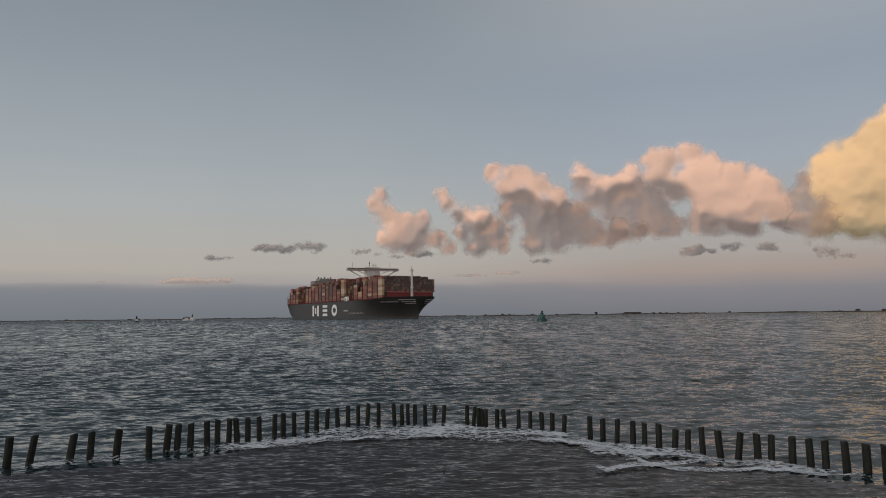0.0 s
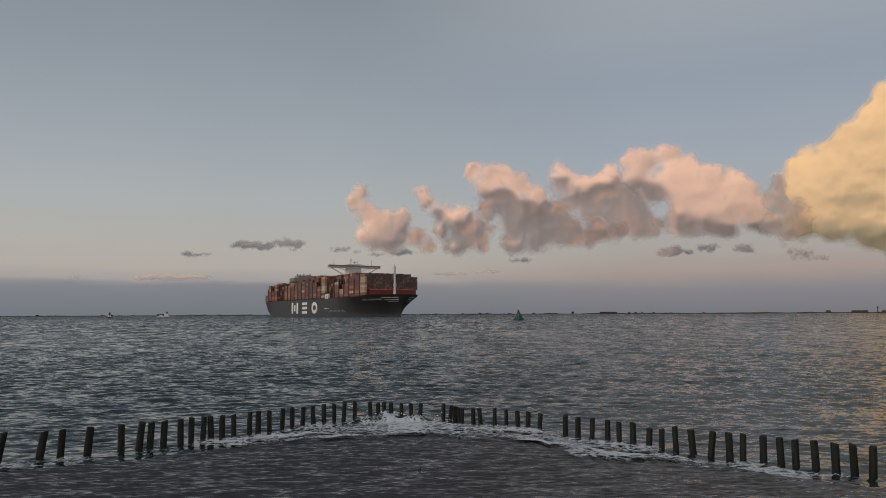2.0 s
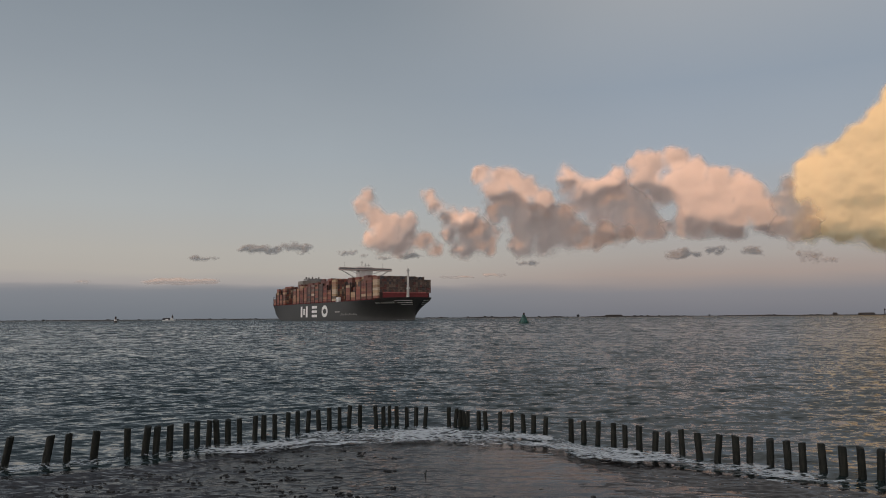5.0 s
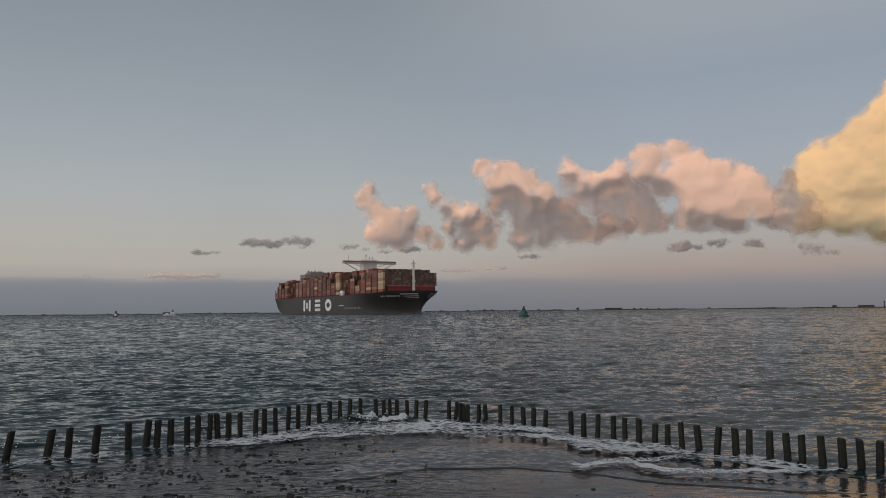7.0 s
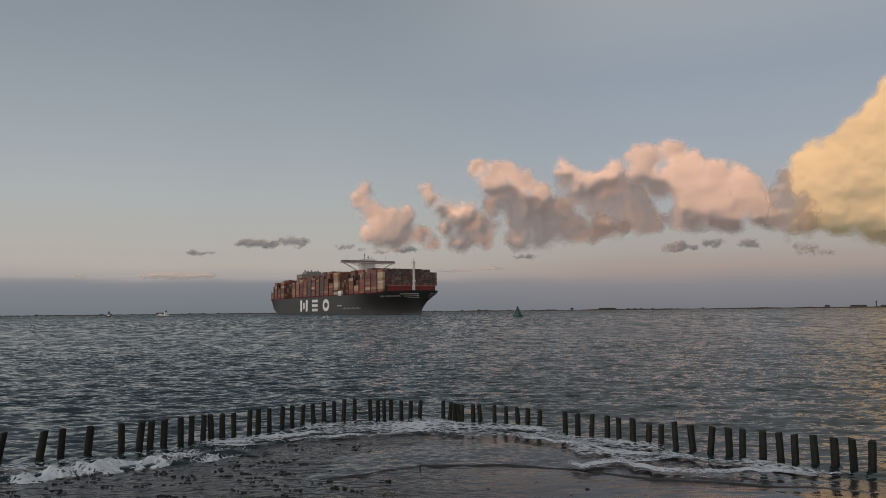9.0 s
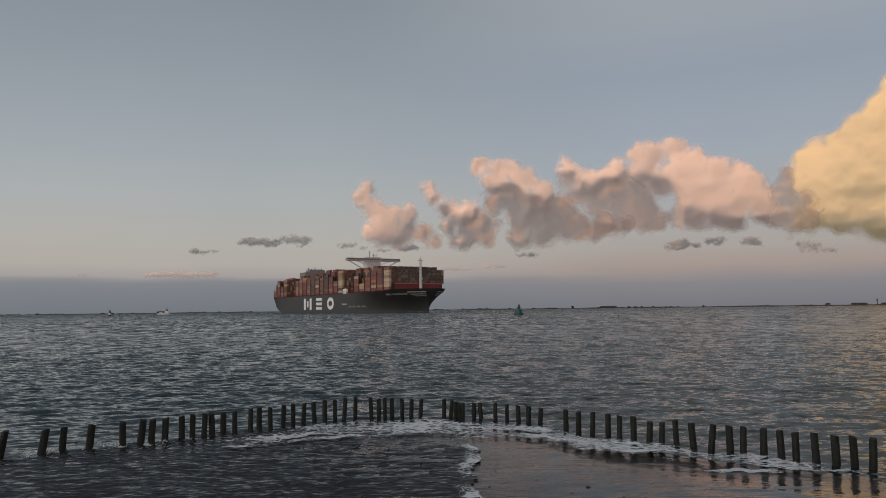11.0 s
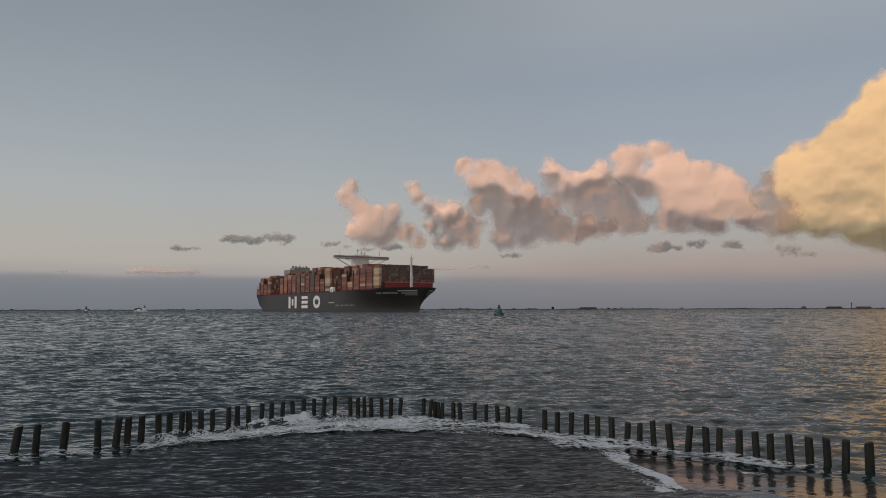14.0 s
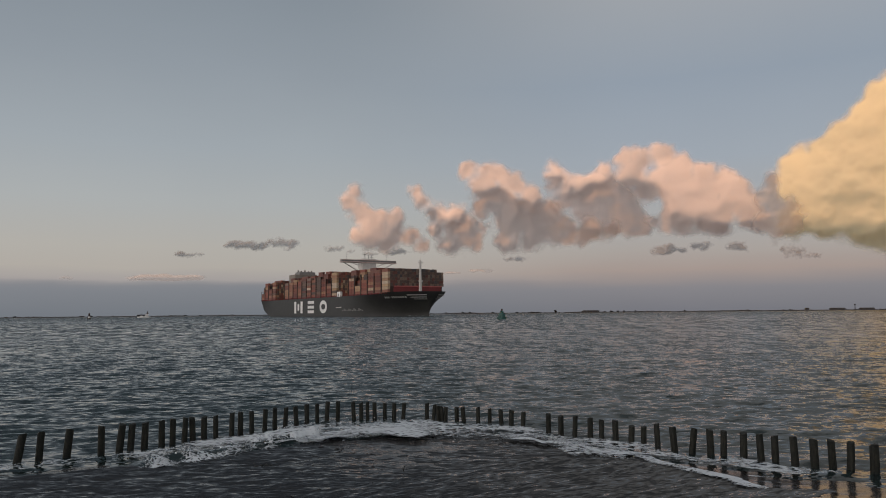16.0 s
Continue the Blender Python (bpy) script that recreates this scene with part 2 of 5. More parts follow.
M_SHIP_WHITE = mat("ship_white_paint", (0.62, 0.58, 0.54), 0.5, 0, 0.3, 0.25)
M_SHIP_GREY = mat("ship_grey_steel", (0.22, 0.21, 0.20), 0.5, 0, 0.3, 0.3)
M_SHIP_DARK = mat("lashing_steel", (0.05, 0.028, 0.022), 0.7, 0, 0.5, 0.4)
M_SHIP_TAN = mat("ship_cream_paint", (0.24, 0.21, 0.175), 0.5, 0, 0.3, 0.3)
M_GLASS_DARK = mat("bridge_glass", (0.02, 0.025, 0.03), 0.1)
M_WHITE_MARK = mat("hull_lettering_white", (0.80, 0.79, 0.76), 0.5, 0, 0.4, 0.12)
M_POST = mat("wet_timber", (0.022, 0.022, 0.016), 0.7, 0, 5.0, 0.6, 1.0, 26, color2=(0.004, 0.006, 0.006), spec=0.25)
M_BUOY = mat("buoy_green_paint", (0.012, 0.080, 0.064), 0.45, 0, 1.2, 0.4)
# far shore: shade is put into these dark blue colours, countering the sun
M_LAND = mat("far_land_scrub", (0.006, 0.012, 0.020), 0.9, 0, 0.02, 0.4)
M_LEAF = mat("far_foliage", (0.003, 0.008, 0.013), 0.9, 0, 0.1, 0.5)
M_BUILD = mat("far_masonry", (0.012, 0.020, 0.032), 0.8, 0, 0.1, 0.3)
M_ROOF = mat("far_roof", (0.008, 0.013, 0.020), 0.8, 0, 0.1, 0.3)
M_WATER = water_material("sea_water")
# a stronger tilt all over darkens these two films
M_FILM = water_material("sandy_water", (0.020, 0.020, 0.020), FILM_SLOPES, -0.285, -0.285, 0.0, 0.05)
M_FILM_THIN = water_material("shallow_water", (0.034, 0.031, 0.031), FILM_SLOPES, -0.255, -0.255, 0.0, 0.06)
M_THIN = water_material("thin_water", (0.030, 0.028, 0.027), tuple((a, b, c, 0.5 * d, 0.4 * e, f, g) for a, b, c, d, e, f, g in FILM_SLOPES), -0.07, -0.07, 0.0, 0.10)
# cloud white tinted with peach sunset light; the tower's colour holds yellower light
M_CLOUD = cloud_material("cumulus", (0.95, 0.83, 0.77))
M_TOWER = cloud_material("cumulus_tower_yellow_lit", (0.97, 0.87, 0.60))
# scud grey stands for shade, since the sun lamp still reaches these scraps
M_SCUD_SHADED = cloud_material("scud_shaded", (0.34, 0.36, 0.40))
# the wisp's colour carries the same peach light
M_WISP = cloud_material("wisp", (0.90, 0.78, 0.72))
M_FOAM = foam_material("sea_foam", 6.5, 2.8)
M_FOAM_FINE = foam_material("fine_foam", 14.0, 2.6)
M_FOAM_CREST = foam_material("churned_foam", 15.0, 2.7)
M_FOAM_SHIP = foam_material("ship_wash", 0.6)
M_SPRAY = mat("spray_white", (0.80, 0.83, 0.84), 0.6, 0, 8.0, 0.2)


# ---------- mesh helpers ----------
def link(name, bm, material, parent=None, label="", smooth=False):
    me = bpy.data.meshes.new(name)
    bm.to_mesh(me)
    bm.free()
    for m in material if isinstance(material, (list, tuple)) else [material]:
        me.materials.append(m)
    if smooth:
        me.polygons.foreach_set("use_smooth", [True] * len(me.polygons))
    ob = new(name, me)
    ob.parent = parent
    if label:
        ob["label"] = label
    return ob


def part(name, bm, material, parent, label="", smooth=False):
    return link(name, bm, material, parent, label, smooth)


def box(bm, x0, y0, z0, x1, y1, z1, bevel=0.0):
    r = bmesh.ops.create_cube(bm, size=1)
    bmesh.ops.scale(bm, vec=(x1 - x0, y1 - y0, z1 - z0), verts=r["verts"])
    bmesh.ops.translate(bm, vec=((x0 + x1) / 2, (y0 + y1) / 2, (z0 + z1) / 2), verts=r["verts"])
    if bevel:
        edges = list({e for v in r["verts"] for e in v.link_edges})
        bmesh.ops.bevel(bm, geom=edges, offset=bevel, segments=1, affect="EDGES")


def tube(bm, rings, n=16, cap=True, squash=1.0):
    """A turned shape round z: rings of (radius, z, dx, dy)."""
    loops = []
    for r, z, dx, dy in rings:
        loops.append([bm.verts.new((dx + r * math.cos(2 * math.pi * i / n), dy + r * squash * math.sin(2 * math.pi * i / n), z)) for i in range(n)])
    for a, b in zip(loops, loops[1:]):
        for i in range(n):
            bm.faces.new((a[i], a[(i + 1) % n], b[(i + 1) % n], b[i]))
    if cap:
        bm.faces.new(loops[0][::-1])
        bm.faces.new(loops[-1])
    return loops


def beam(bm, a, b, r, n=6):
    """A round bar between two points."""
    a, b = Vector(a), Vector(b)
    q = (b - a).to_track_quat("Z", "Y").to_matrix()
    la = [bm.verts.new(a + q @ Vector((r * math.cos(k * 2 * math.pi / n), r * math.sin(k * 2 * math.pi / n), 0))) for k in range(n)]
    lb = [bm.verts.new(v.co + (b - a)) for v in la]
    for i in range(n):
        bm.faces.new((la[i], la[(i + 1) % n], lb[(i + 1) % n], lb[i]))
    bm.faces.new(la[::-1])
    bm.faces.new(lb)


def grid_mesh(name, X, Y, Z, material, smooth=True, density=None, keep=None):
    """A sheet over arrays of the same shape; keep: which cells stay."""
    r, c = X.shape
    co = np.stack([X, Y, Z], -1).reshape(-1, 3)
    i = np.arange((r - 1) * (c - 1))
    a = (i // (c - 1)) * c + i % (c - 1)
    faces = np.stack([a, a + 1, a + c + 1, a + c], -1)
    if keep is not None:
        faces = faces[keep.ravel()]
        used = np.unique(faces)
        remap = np.full(len(co), -1)
        remap[used] = np.arange(len(used))
        faces, co = remap[faces], co[used]
        density = None if density is None else density.ravel()[used]
    me = bpy.data.meshes.new(name)
    me.vertices.add(len(co))
    me.vertices.foreach_set("co", co.astype(np.float32).ravel())
    me.loops.add(len(faces) * 4)
    me.loops.foreach_set("vertex_index", faces.astype(np.int32).ravel())
    me.polygons.add(len(faces))
    me.polygons.foreach_set("loop_start", np.arange(len(faces), dtype=np.int32) * 4)
    me.update(calc_edges=True)
    me.materials.append(material)
    if smooth:
        me.polygons.foreach_set("use_smooth", [True] * len(me.polygons))
    if density is not None:
        at = me.attributes.new("cover", "FLOAT", "POINT")
        at.data.foreach_set("value", np.asarray(density, np.float32).ravel())
    return new(name, me)


def lattice(x, y, cell, rng, size=256):
    """Smooth value noise in -1..1 over arrays of places."""
    tab = rng.uniform(-1, 1, (size, size))
    u, v = x / cell, y / cell
    i, j = np.floor(u).astype(int), np.floor(v).astype(int)
    fu, fv = u - i, v - j
    fu, fv = fu * fu * (3 - 2 * fu), fv * fv * (3 - 2 * fv)
    i0, i1, j0, j1 = i % size, (i + 1) % size, j % size, (j + 1) % size
    return (tab[i0, j0] * (1 - fu) * (1 - fv) + tab[i1, j0] * fu * (1 - fv)
            + tab[i0, j1] * (1 - fu) * fv + tab[i1, j1] * fu * fv)


def fbm(x, y, cell, rng, octaves=4, fall=0.5):
    out, amp = 0 * x, 1.0
    for k in range(octaves):
        out = out + amp * lattice(x + 17.3 * k, y - 9.1 * k, cell / 2**k, rng)
        amp *= fall
    return out


def softened(a, passes):
    """The array with its small bumps evened out."""
    for _ in range(passes):
        p = np.pad(a, 1, mode="edge")
        a = 0.25 * (p[:-2, 1:-1] + p[2:, 1:-1] + p[1:-1, :-2] + p[1:-1, 2:])
    return a


def smooth01(x):
    x = np.clip(x, 0, 1)
    return x * x * (3 - 2 * x)


# ---------- beach and sea bed: one sheet out to the horizon ----------
ROW_AZ = (-34.0, -27.0, -20.0, -14.0, -10.0, -6.0, -2.0, 2.0, 5.0, 9.0, 12.0, 16.0, 21.0, 27.0, 34.0)
ROW_R = (14.75, 14.5, 14.75, 15.45, 16.3, 17.0, 17.15, 16.8, 16.65, 15.85, 14.8, 14.2, 13.55, 13.15, 12.95)


def row_distance(az):
    """How far the row of posts stands from the eye, in the direction az (degrees to the right)."""
    return np.interp(az, ROW_AZ, ROW_R)


def sand_height(x, y):
    az = np.degrees(np.arctan2(x, np.maximum(y, 0.01)))
    s = row_distance(az) - np.hypot(x, y)
    z = np.where(s > 0, np.interp(s, (0.0, 1.0, 2.6, 7.0), (-0.06, -0.005, 0.055, 0.11)), -0.06 + 0.05 * s)
    z = z + 0.025 * smooth01((np.abs(x + 1.0) - 2.0) / 4) * smooth01(s / 1.5)
    return np.maximum(np.where(y < 8, np.maximum(z, 0.10 + 0.12 * (8 - y)), z), -4.0)


def sand_material():
    m = mat("wet_sand", (0.030, 0.029, 0.030), 0.30, 0, 0.9, 0.45, 0.0, color2=(0.026, 0.023, 0.021), spec=0.17)
    nt = m.node_tree
    b = nt.nodes["Principled BSDF"]
    N, L = nt.nodes.new, nt.links.new
    tc = N("ShaderNodeTexCoord")
    mp = N("ShaderNodeMapping")
    mp.inputs["Scale"].default_value = (0.5, 1.15, 1.0)
    L(tc.outputs["Object"], mp.inputs[0])
    n = N("ShaderNodeTexNoise")
    n.inputs["Scale"].default_value = 8.5
    n.inputs["Detail"].default_value = 1.6
    L(mp.outputs[0], n.inputs[0])
    bp = N("ShaderNodeBump")
    bp.inputs["Strength"].default_value, bp.inputs["Distance"].default_value = 1.0, 0.050
    L(n.outputs[0], bp.inputs["Height"])
    L(bp.outputs[0], b.inputs["Normal"])
    sep = N("ShaderNodeSeparateXYZ")
    L(tc.outputs["Object"], sep.inputs[0])
    flat = N("ShaderNodeMapRange")
    flat.inputs[1].default_value, flat.inputs[2].default_value = -1.2, 1.6
    flat.inputs[3].default_value, flat.inputs[4].default_value = 1.0, 0.10
    L(sep.outputs[0], flat.inputs[0])
    L(flat.outputs[0], bp.inputs["Strength"])
    # puddled film: gloss comes and goes
    n2 = N("ShaderNodeTexNoise")
    n2.inputs["Scale"].default_value = 0.7
    n2.inputs["Detail"].default_value = 4
    L(mp.outputs[0], n2.inputs[0])
    mr = N("ShaderNodeMapRange")
    mr.inputs[1].default_value, mr.inputs[2].default_value = 0.35, 0.65
    mr.inputs[3].default_value, mr.inputs[4].default_value = 0.08, 0.22
    L(n2.outputs[0], mr.inputs[0])
    L(mr.outputs[0], b.inputs["Roughness"])
    return m


M_SAND = sand_material()


def graded(lo, fine_to, step, far, ratio):
    v = list(np.arange(lo, fine_to, step))
    while v[-1] < far:
        step *= ratio
        v.append(v[-1] + step)
    return np.array(v)


def build_ground():
    ys = np.concatenate([-graded(8, 30, 4, 4500, 1.5)[::-1], np.arange(-6, 6, 1.5), np.arange(6, 9, 0.25), graded(9, 17.5, 0.042, 4800, 1.12)])
    half = np.concatenate([np.arange(0, 9.6, 0.07), graded(9.6, 10, 0.1, 4800, 1.25)])
    xs = np.concatenate([-half[:0:-1], half])
    X, Y = np.meshgrid(xs, ys)
    Z = sand_height(X, Y)
    rng = np.random.default_rng(5)
    near = smooth01((40 - np.hypot(X, Y)) / 20)
    wet = smooth01((18.5 - Y) / 2) * smooth01((Y - 8.5) / 0.5) * smooth01((10 - np.abs(X)) / 1)
    # current ripples: short wandering crests across the slope, broken into patches
    wx, wy = X + 0.10 * lattice(X, Y, 0.5, rng), Y + 0.10 * lattice(X, Y, 0.6, rng)
    crest = 1 - np.abs(lattice(wx * 0.42, wy, 0.11, rng)) * 2
    patch = 0.45 + 0.55 * lattice(X * 0.6, Y, 0.9, rng)
    patch = np.clip(patch, 0.35, 1) * (1 - 0.95 * smooth01((X + 1.2) / 2.8))  # smooth towards the steeper side
    Z = Z + near * 0.012 * fbm(X, Y, 2.2, rng, 3) + wet * (0.022 * np.maximum(crest, -0.2) * patch + (0.004 + 0.010 * np.clip(patch, 0, 1)) * lattice(X * 0.5, Y, 0.16, rng))
    Z = np.where(Y < 4, np.maximum(np.minimum(Z, 0.75 + 0.01 * (4 - Y)), 0.3), Z)
    ob = grid_mesh("ground", X, Y, Z, M_SAND)
    tagged(ob, "dark wet sand beach sloping under the sea", "beach", kind="structure")


build_ground()


# ---------- the sea: two wave sheets that slide through one another ----------
def build_sea(seed, heading, amp, sink):
    rng = np.random.default_rng(seed)
    ys = np.concatenate([np.arange(7.0, 40, 0.11), graded(40, 40.1, 0.11, 4950, 1.009)])
    # a fan of columns, finer towards the beach, then a few coarse ones out to the sides
    fan = np.concatenate([np.arange(0, 0.78, 0.0042), graded(0.78, 0.79, 0.03, 5.0, 1.5)])
    fan = np.concatenate([-fan[:0:-1], fan])
    K, Y = np.meshgrid(fan, ys)
    X = K * (Y + 11.0)
    step = np.gradient(ys)[:, None] + 0 * X
    step = np.maximum(step, 0.0042 * (Y + 11.0) * (np.abs(K) < 0.79) + 50 * (np.abs(K) >= 0.79))
    D = np.hypot(X, Y)
    Z = 0 * X
    for wave, a, spread in ((14.0, 0.016, 0.35), (7.0, 0.022, 0.35), (3.6, 0.017, 0.4), (2.1, 0.018, 0.4), (1.25, 0.021, 0.42), (0.70, 0.024, 0.5)):
        fade = smooth01((wave - 1.7 * step) / (0.8 * wave))
        for k in range(6):
            th = heading + rng.normal(0, spread)
            q = 2 * math.pi / (wave * rng.uniform(0.7, 1.35))
            ph = q * (X * math.sin(th) + Y * math.cos(th)) + rng.uniform(0, 6.3) + 1.2 * lattice(X, Y, wave * 1.9, rng)
            gate = 0.5 + 0.5 * lattice(X, Y, wave * 1.6, rng)
            s = np.sin(ph)
            grow = 1 + (3.0 if 3 < wave < 10 else 1.5) * smooth01((Y - 55) / 160)
            Z = Z + grow * a * amp * 0.62 * gate * fade * (s + 0.3 * np.cos(2 * ph))
    Z = Z * (0.55 + 0.45 * smooth01((Y - 15.5) / 12.0)) - sink * smooth01((D - 60) / 300)
    ob = grid_mesh("water", X, Y, Z, M_WATER)
    tagged(ob, "grey-green choppy sea with small wind waves", "sea", kind="structure")
    return ob


SEA_A = build_sea(11, 0.10, 1.0, 0.0)
SEA_B = build_sea(23, -0.25, 0.95, 0.3)


def film_level(x, y):
    """How high the sheet of water stands that runs up inside the posts."""
    out = np.hypot(x, y) - row_distance(np.degrees(np.arctan2(x, y))) + 1.4
    return 0.085 + 0.016 * (14 - np.clip(y, 9.4, 20)) + 0.12 * np.maximum(9.4 - y, 0) - 0.4 * np.maximum(out, 0)


def build_swash(left, y0, y1, seed, at, material, rise=0.0):
    """A thin sheet of water running up the sand, with a ragged foaming edge to the right; its origin lies on the edge, 12 m out.
    at: where along the beach the edge stands when the sheet is full."""
    rng = np.random.default_rng(seed)
    X, Y = np.meshgrid(np.arange(left, 0.5, 0.07), np.arange(y0, y1, 0.045))
    wx, wy = X + 0.15 * lattice(X, Y, 0.7, rng), Y + 0.10 * lattice(X, Y, 0.5, rng)
    level = film_level(X + at, Y)
    Z = level + rise + 0.010 * lattice(wx * 0.42, wy, 0.10, rng) + 0.008 * lattice(wx * 0.5, wy, 0.28, rng) + 0.006 * fbm(X, Y, 1.2, rng, 2)
    edge = -0.05 * (12 - Y) + 0.16 * lattice(Y, Y * 0, 1.3, rng) + 0.10 * lattice(Y, Y * 0, 0.45, rng)
    film = grid_mesh("swash", X, Y - 12, Z, material, keep=(X < edge)[:-1, :-1])
    tagged(film, "thin dark sheet of water washing over the sand", "swash", kind="structure")
    K, YY = np.meshgrid(np.linspace(-0.32, 0.06, 28), np.arange(y0 + 0.1, y1 - 0.3, 0.03))
    e = np.interp(YY[:, 0], Y[:, 0], edge[:, 0])[:, None] + K
    dens = smooth01((K + 0.32) / 0.24) * smooth01((0.06 - K) / 0.05) * np.clip(0.85 + 0.7 * fbm(YY, K, 0.9, rng, 3), 0, 1)
    dens = dens * smooth01((YY - y0 - 0.1) / 0.4) * smooth01((min(y1 - 0.3, 14.6) - YY) / 0.8)
    rim = grid_mesh("foam_rim", e, YY - 12, 0.085 + rise + 0.016 * (14 - np.clip(YY, 9.4, 20)) + 0.022, M_FOAM_FINE, density=dens, keep=(dens[:-1, :-1] + dens[1:, 1:]) > 0.01)
    rim.parent = film
    return film


def build_thin_water():
    """The last of the backwash: a sheet a finger thick whose curved lip lies across the smooth sand."""
    rng = np.random.default_rng(37)
    X, K = np.meshgrid(np.arange(-2.2, 6.5, 0.03), np.concatenate([np.linspace(0, 0.06, 7), np.linspace(0.08, 2.6, 60)]))
    lip = np.interp(X, (-2.2, -0.9, 0.0, 1.3, 2.3, 3.3, 4.5, 6.5), (10.1, 10.55, 11.15, 11.2, 10.75, 10.05, 9.65, 9.2))
    Y = lip + 0.07 * lattice(X, X * 0, 0.6, rng) + 0.03 * lattice(X, X * 0, 0.2, rng) + K
    ends = smooth01((X + 2.2) / 1.4) * smooth01((6.5 - X) / 1.5) * smooth01((2.6 - K) / 1.2)
    Z = sand_height(X, Y) + 0.034 * np.sqrt(np.clip(K / 0.05, 0, 1)) * ends - 0.012 + 0.003 * lattice(X, Y, 0.12, rng)
    ob = grid_mesh("swash", X, Y, Z, M_THIN)
    tagged(ob, "thin clear lip of backwash lying across smooth sand", "swash", kind="structure")
    return ob


THIN_WATER = build_thin_water()
SWASH = build_swash(-16.0, 8.0, 16.4, 31, 3.0, M_FILM)
SWASH_EARLY = build_swash(-23.0, 8.0, 16.4, 35, 10.0, M_FILM_THIN)
SWASH_LATE = build_swash(-5.5, 8.4, 12.6, 33, 3.5, M_FILM, 0.024)


# ---------- clouds: billowing bodies, thin and clear at the rim ----------
DRIFT = {}


def build_cloud(puffs, distance, seed, material, label, rough=1.0, cell=0.07, rise=0.8, drift=1.0, base=None, soft=0.75, most=1.0, flat=1.0, polish=0.17):
    """puffs: (direction to the right, elevation, radius) in degrees, seen from the beach; flat squeezes their height.
    base: a line of (direction, elevation) under which the body draws back into its shaded overhang."""
    rng = np.random.default_rng(seed)
    a = np.array(puffs)
    pad = 0.5 * a[:, 2].max() + 0.25
    us = np.arange((a[:, 0] - a[:, 2]).min() - pad, (a[:, 0] + a[:, 2]).max() + pad, cell)
    vs = np.arange((a[:, 1] - a[:, 2] * flat).min() - pad, (a[:, 1] + a[:, 2] * flat).max() + pad, cell)
    U, V = np.meshgrid(us, vs)
    size = float(np.median(a[:, 2]))
    wu = U + rough * 0.20 * size * fbm(U, V, 0.9 * size, rng, 4, 0.45)
    wv = V + rough * 0.20 * size * flat * fbm(U, V, 0.9 * size, rng, 4, 0.45)
    inside, dome = 0 * U, 0 * U
    for x, y, r in a:
        d = np.hypot(wu - x, (wv - y) / flat)
        inside = inside + np.exp((0.90 * r - d) / (0.18 * size))
        dome = dome + np.maximum(1.8 * r * r - d * d, 0) ** 3
    inside = 0.18 * size * np.log(inside + 1e-9)
    body = rise * dome ** (1 / 6)
    bill = 0 * U
    for k, c in enumerate((1.2, 0.6)):
        bill = bill + (0.5**k) * (0.4 - lattice(wu, wv, c * max(size, 0.7), rng) ** 2)
    if base is not None:
        line = np.array(base)
        under = np.interp(U, line[:, 0], line[:, 1]) + 0.35 * fbm(U, V, 1.3, rng, 4) - V
        deep = 0.5 * (under + np.sqrt(under**2 + 0.12))
        body = body * (1 - 0.7 * smooth01(0.8 * deep)) - 1.0 * deep
        bill = bill * (1 - 0.8 * smooth01(deep))
    body = softened(body + 0.13 * rough * size * bill * smooth01(inside / (0.4 * size)), max(2, int((polish * size / cell) ** 2)))
    frill = fbm(U, V, 0.8 * size, rng, 3, 0.45) * (0.14 * size + 0.05)
    dens = most * smooth01((inside + frill) / soft + 0.32)
    keep = (dens[:-1, :-1] + dens[1:, :-1] + dens[:-1, 1:] + dens[1:, 1:]) > 0.004
    m_per_deg = distance * math.pi / 180
    az, el = np.radians(U), np.radians(V)
    c0, e0 = radians(float(a[:, 0].mean())), radians(float(a[:, 1].mean()))
    origin = np.array([math.sin(c0) * math.cos(e0), math.cos(c0) * math.cos(e0), math.sin(e0)]) * distance + EYE

    def place(R):
        return (R * np.sin(az) * np.cos(el) + EYE[0] - origin[0], R * np.cos(az) * np.cos(el) + EYE[1] - origin[1],
                R * np.sin(el) + EYE[2] - origin[2])

    X, Y, Z = place(distance - body * m_per_deg)
    front = grid_mesh("cloud", X, Y, Z, material, density=dens, keep=keep)
    front.location = origin
    tagged(front, label, "cloud", "drifting clouds")
    step = distance * radians(drift)
    DRIFT[front] = (Vector(origin), Vector((math.cos(c0), -math.sin(c0), 0)) * step)
    return front


CUMULUS = "sunset-lit cumulus with peach top and grey base"
build_cloud([(-4.97, 9.68, 0.77), (-5.29, 8.79, 0.9), (-4.3, 8.08, 1.08), (-2.95, 7.36, 1.26), (-1.78, 7.36, 1.08), (-3.5, 6.29, 1.44), (-1.83, 6.19, 1.17),
             (-4.75, 6.11, 0.72), (-0.47, 6.1, 0.9), (0.47, 5.46, 0.54), (-2.51, 5.7, 0.9)], 4400, 1, M_CLOUD, CUMULUS,
            base=[(-6.98, 4.9), (-2.96, 5.4), (-0.92, 7.04), (0.22, 7.71), (1.59, 8.15)])
build_cloud([(0.06, 9.77, 0.63), (0.42, 8.96, 0.81), (1.59, 7.88, 1.08), (3.04, 7.77, 1.08), (1.66, 6.71, 0.9), (3.48, 6.68, 1.71), (4.64, 6.03, 1.17),
             (3.01, 5.52, 0.9), (5.29, 6.74, 0.63), (2.01, 5.53, 0.63)], 4350, 2, M_CLOUD, CUMULUS,
            base=[(-0.67, 9.29), (0.46, 8.52), (1.59, 7.92), (2.71, 7.32), (3.49, 7.45), (4.31, 8.11), (6.12, 8.07)])
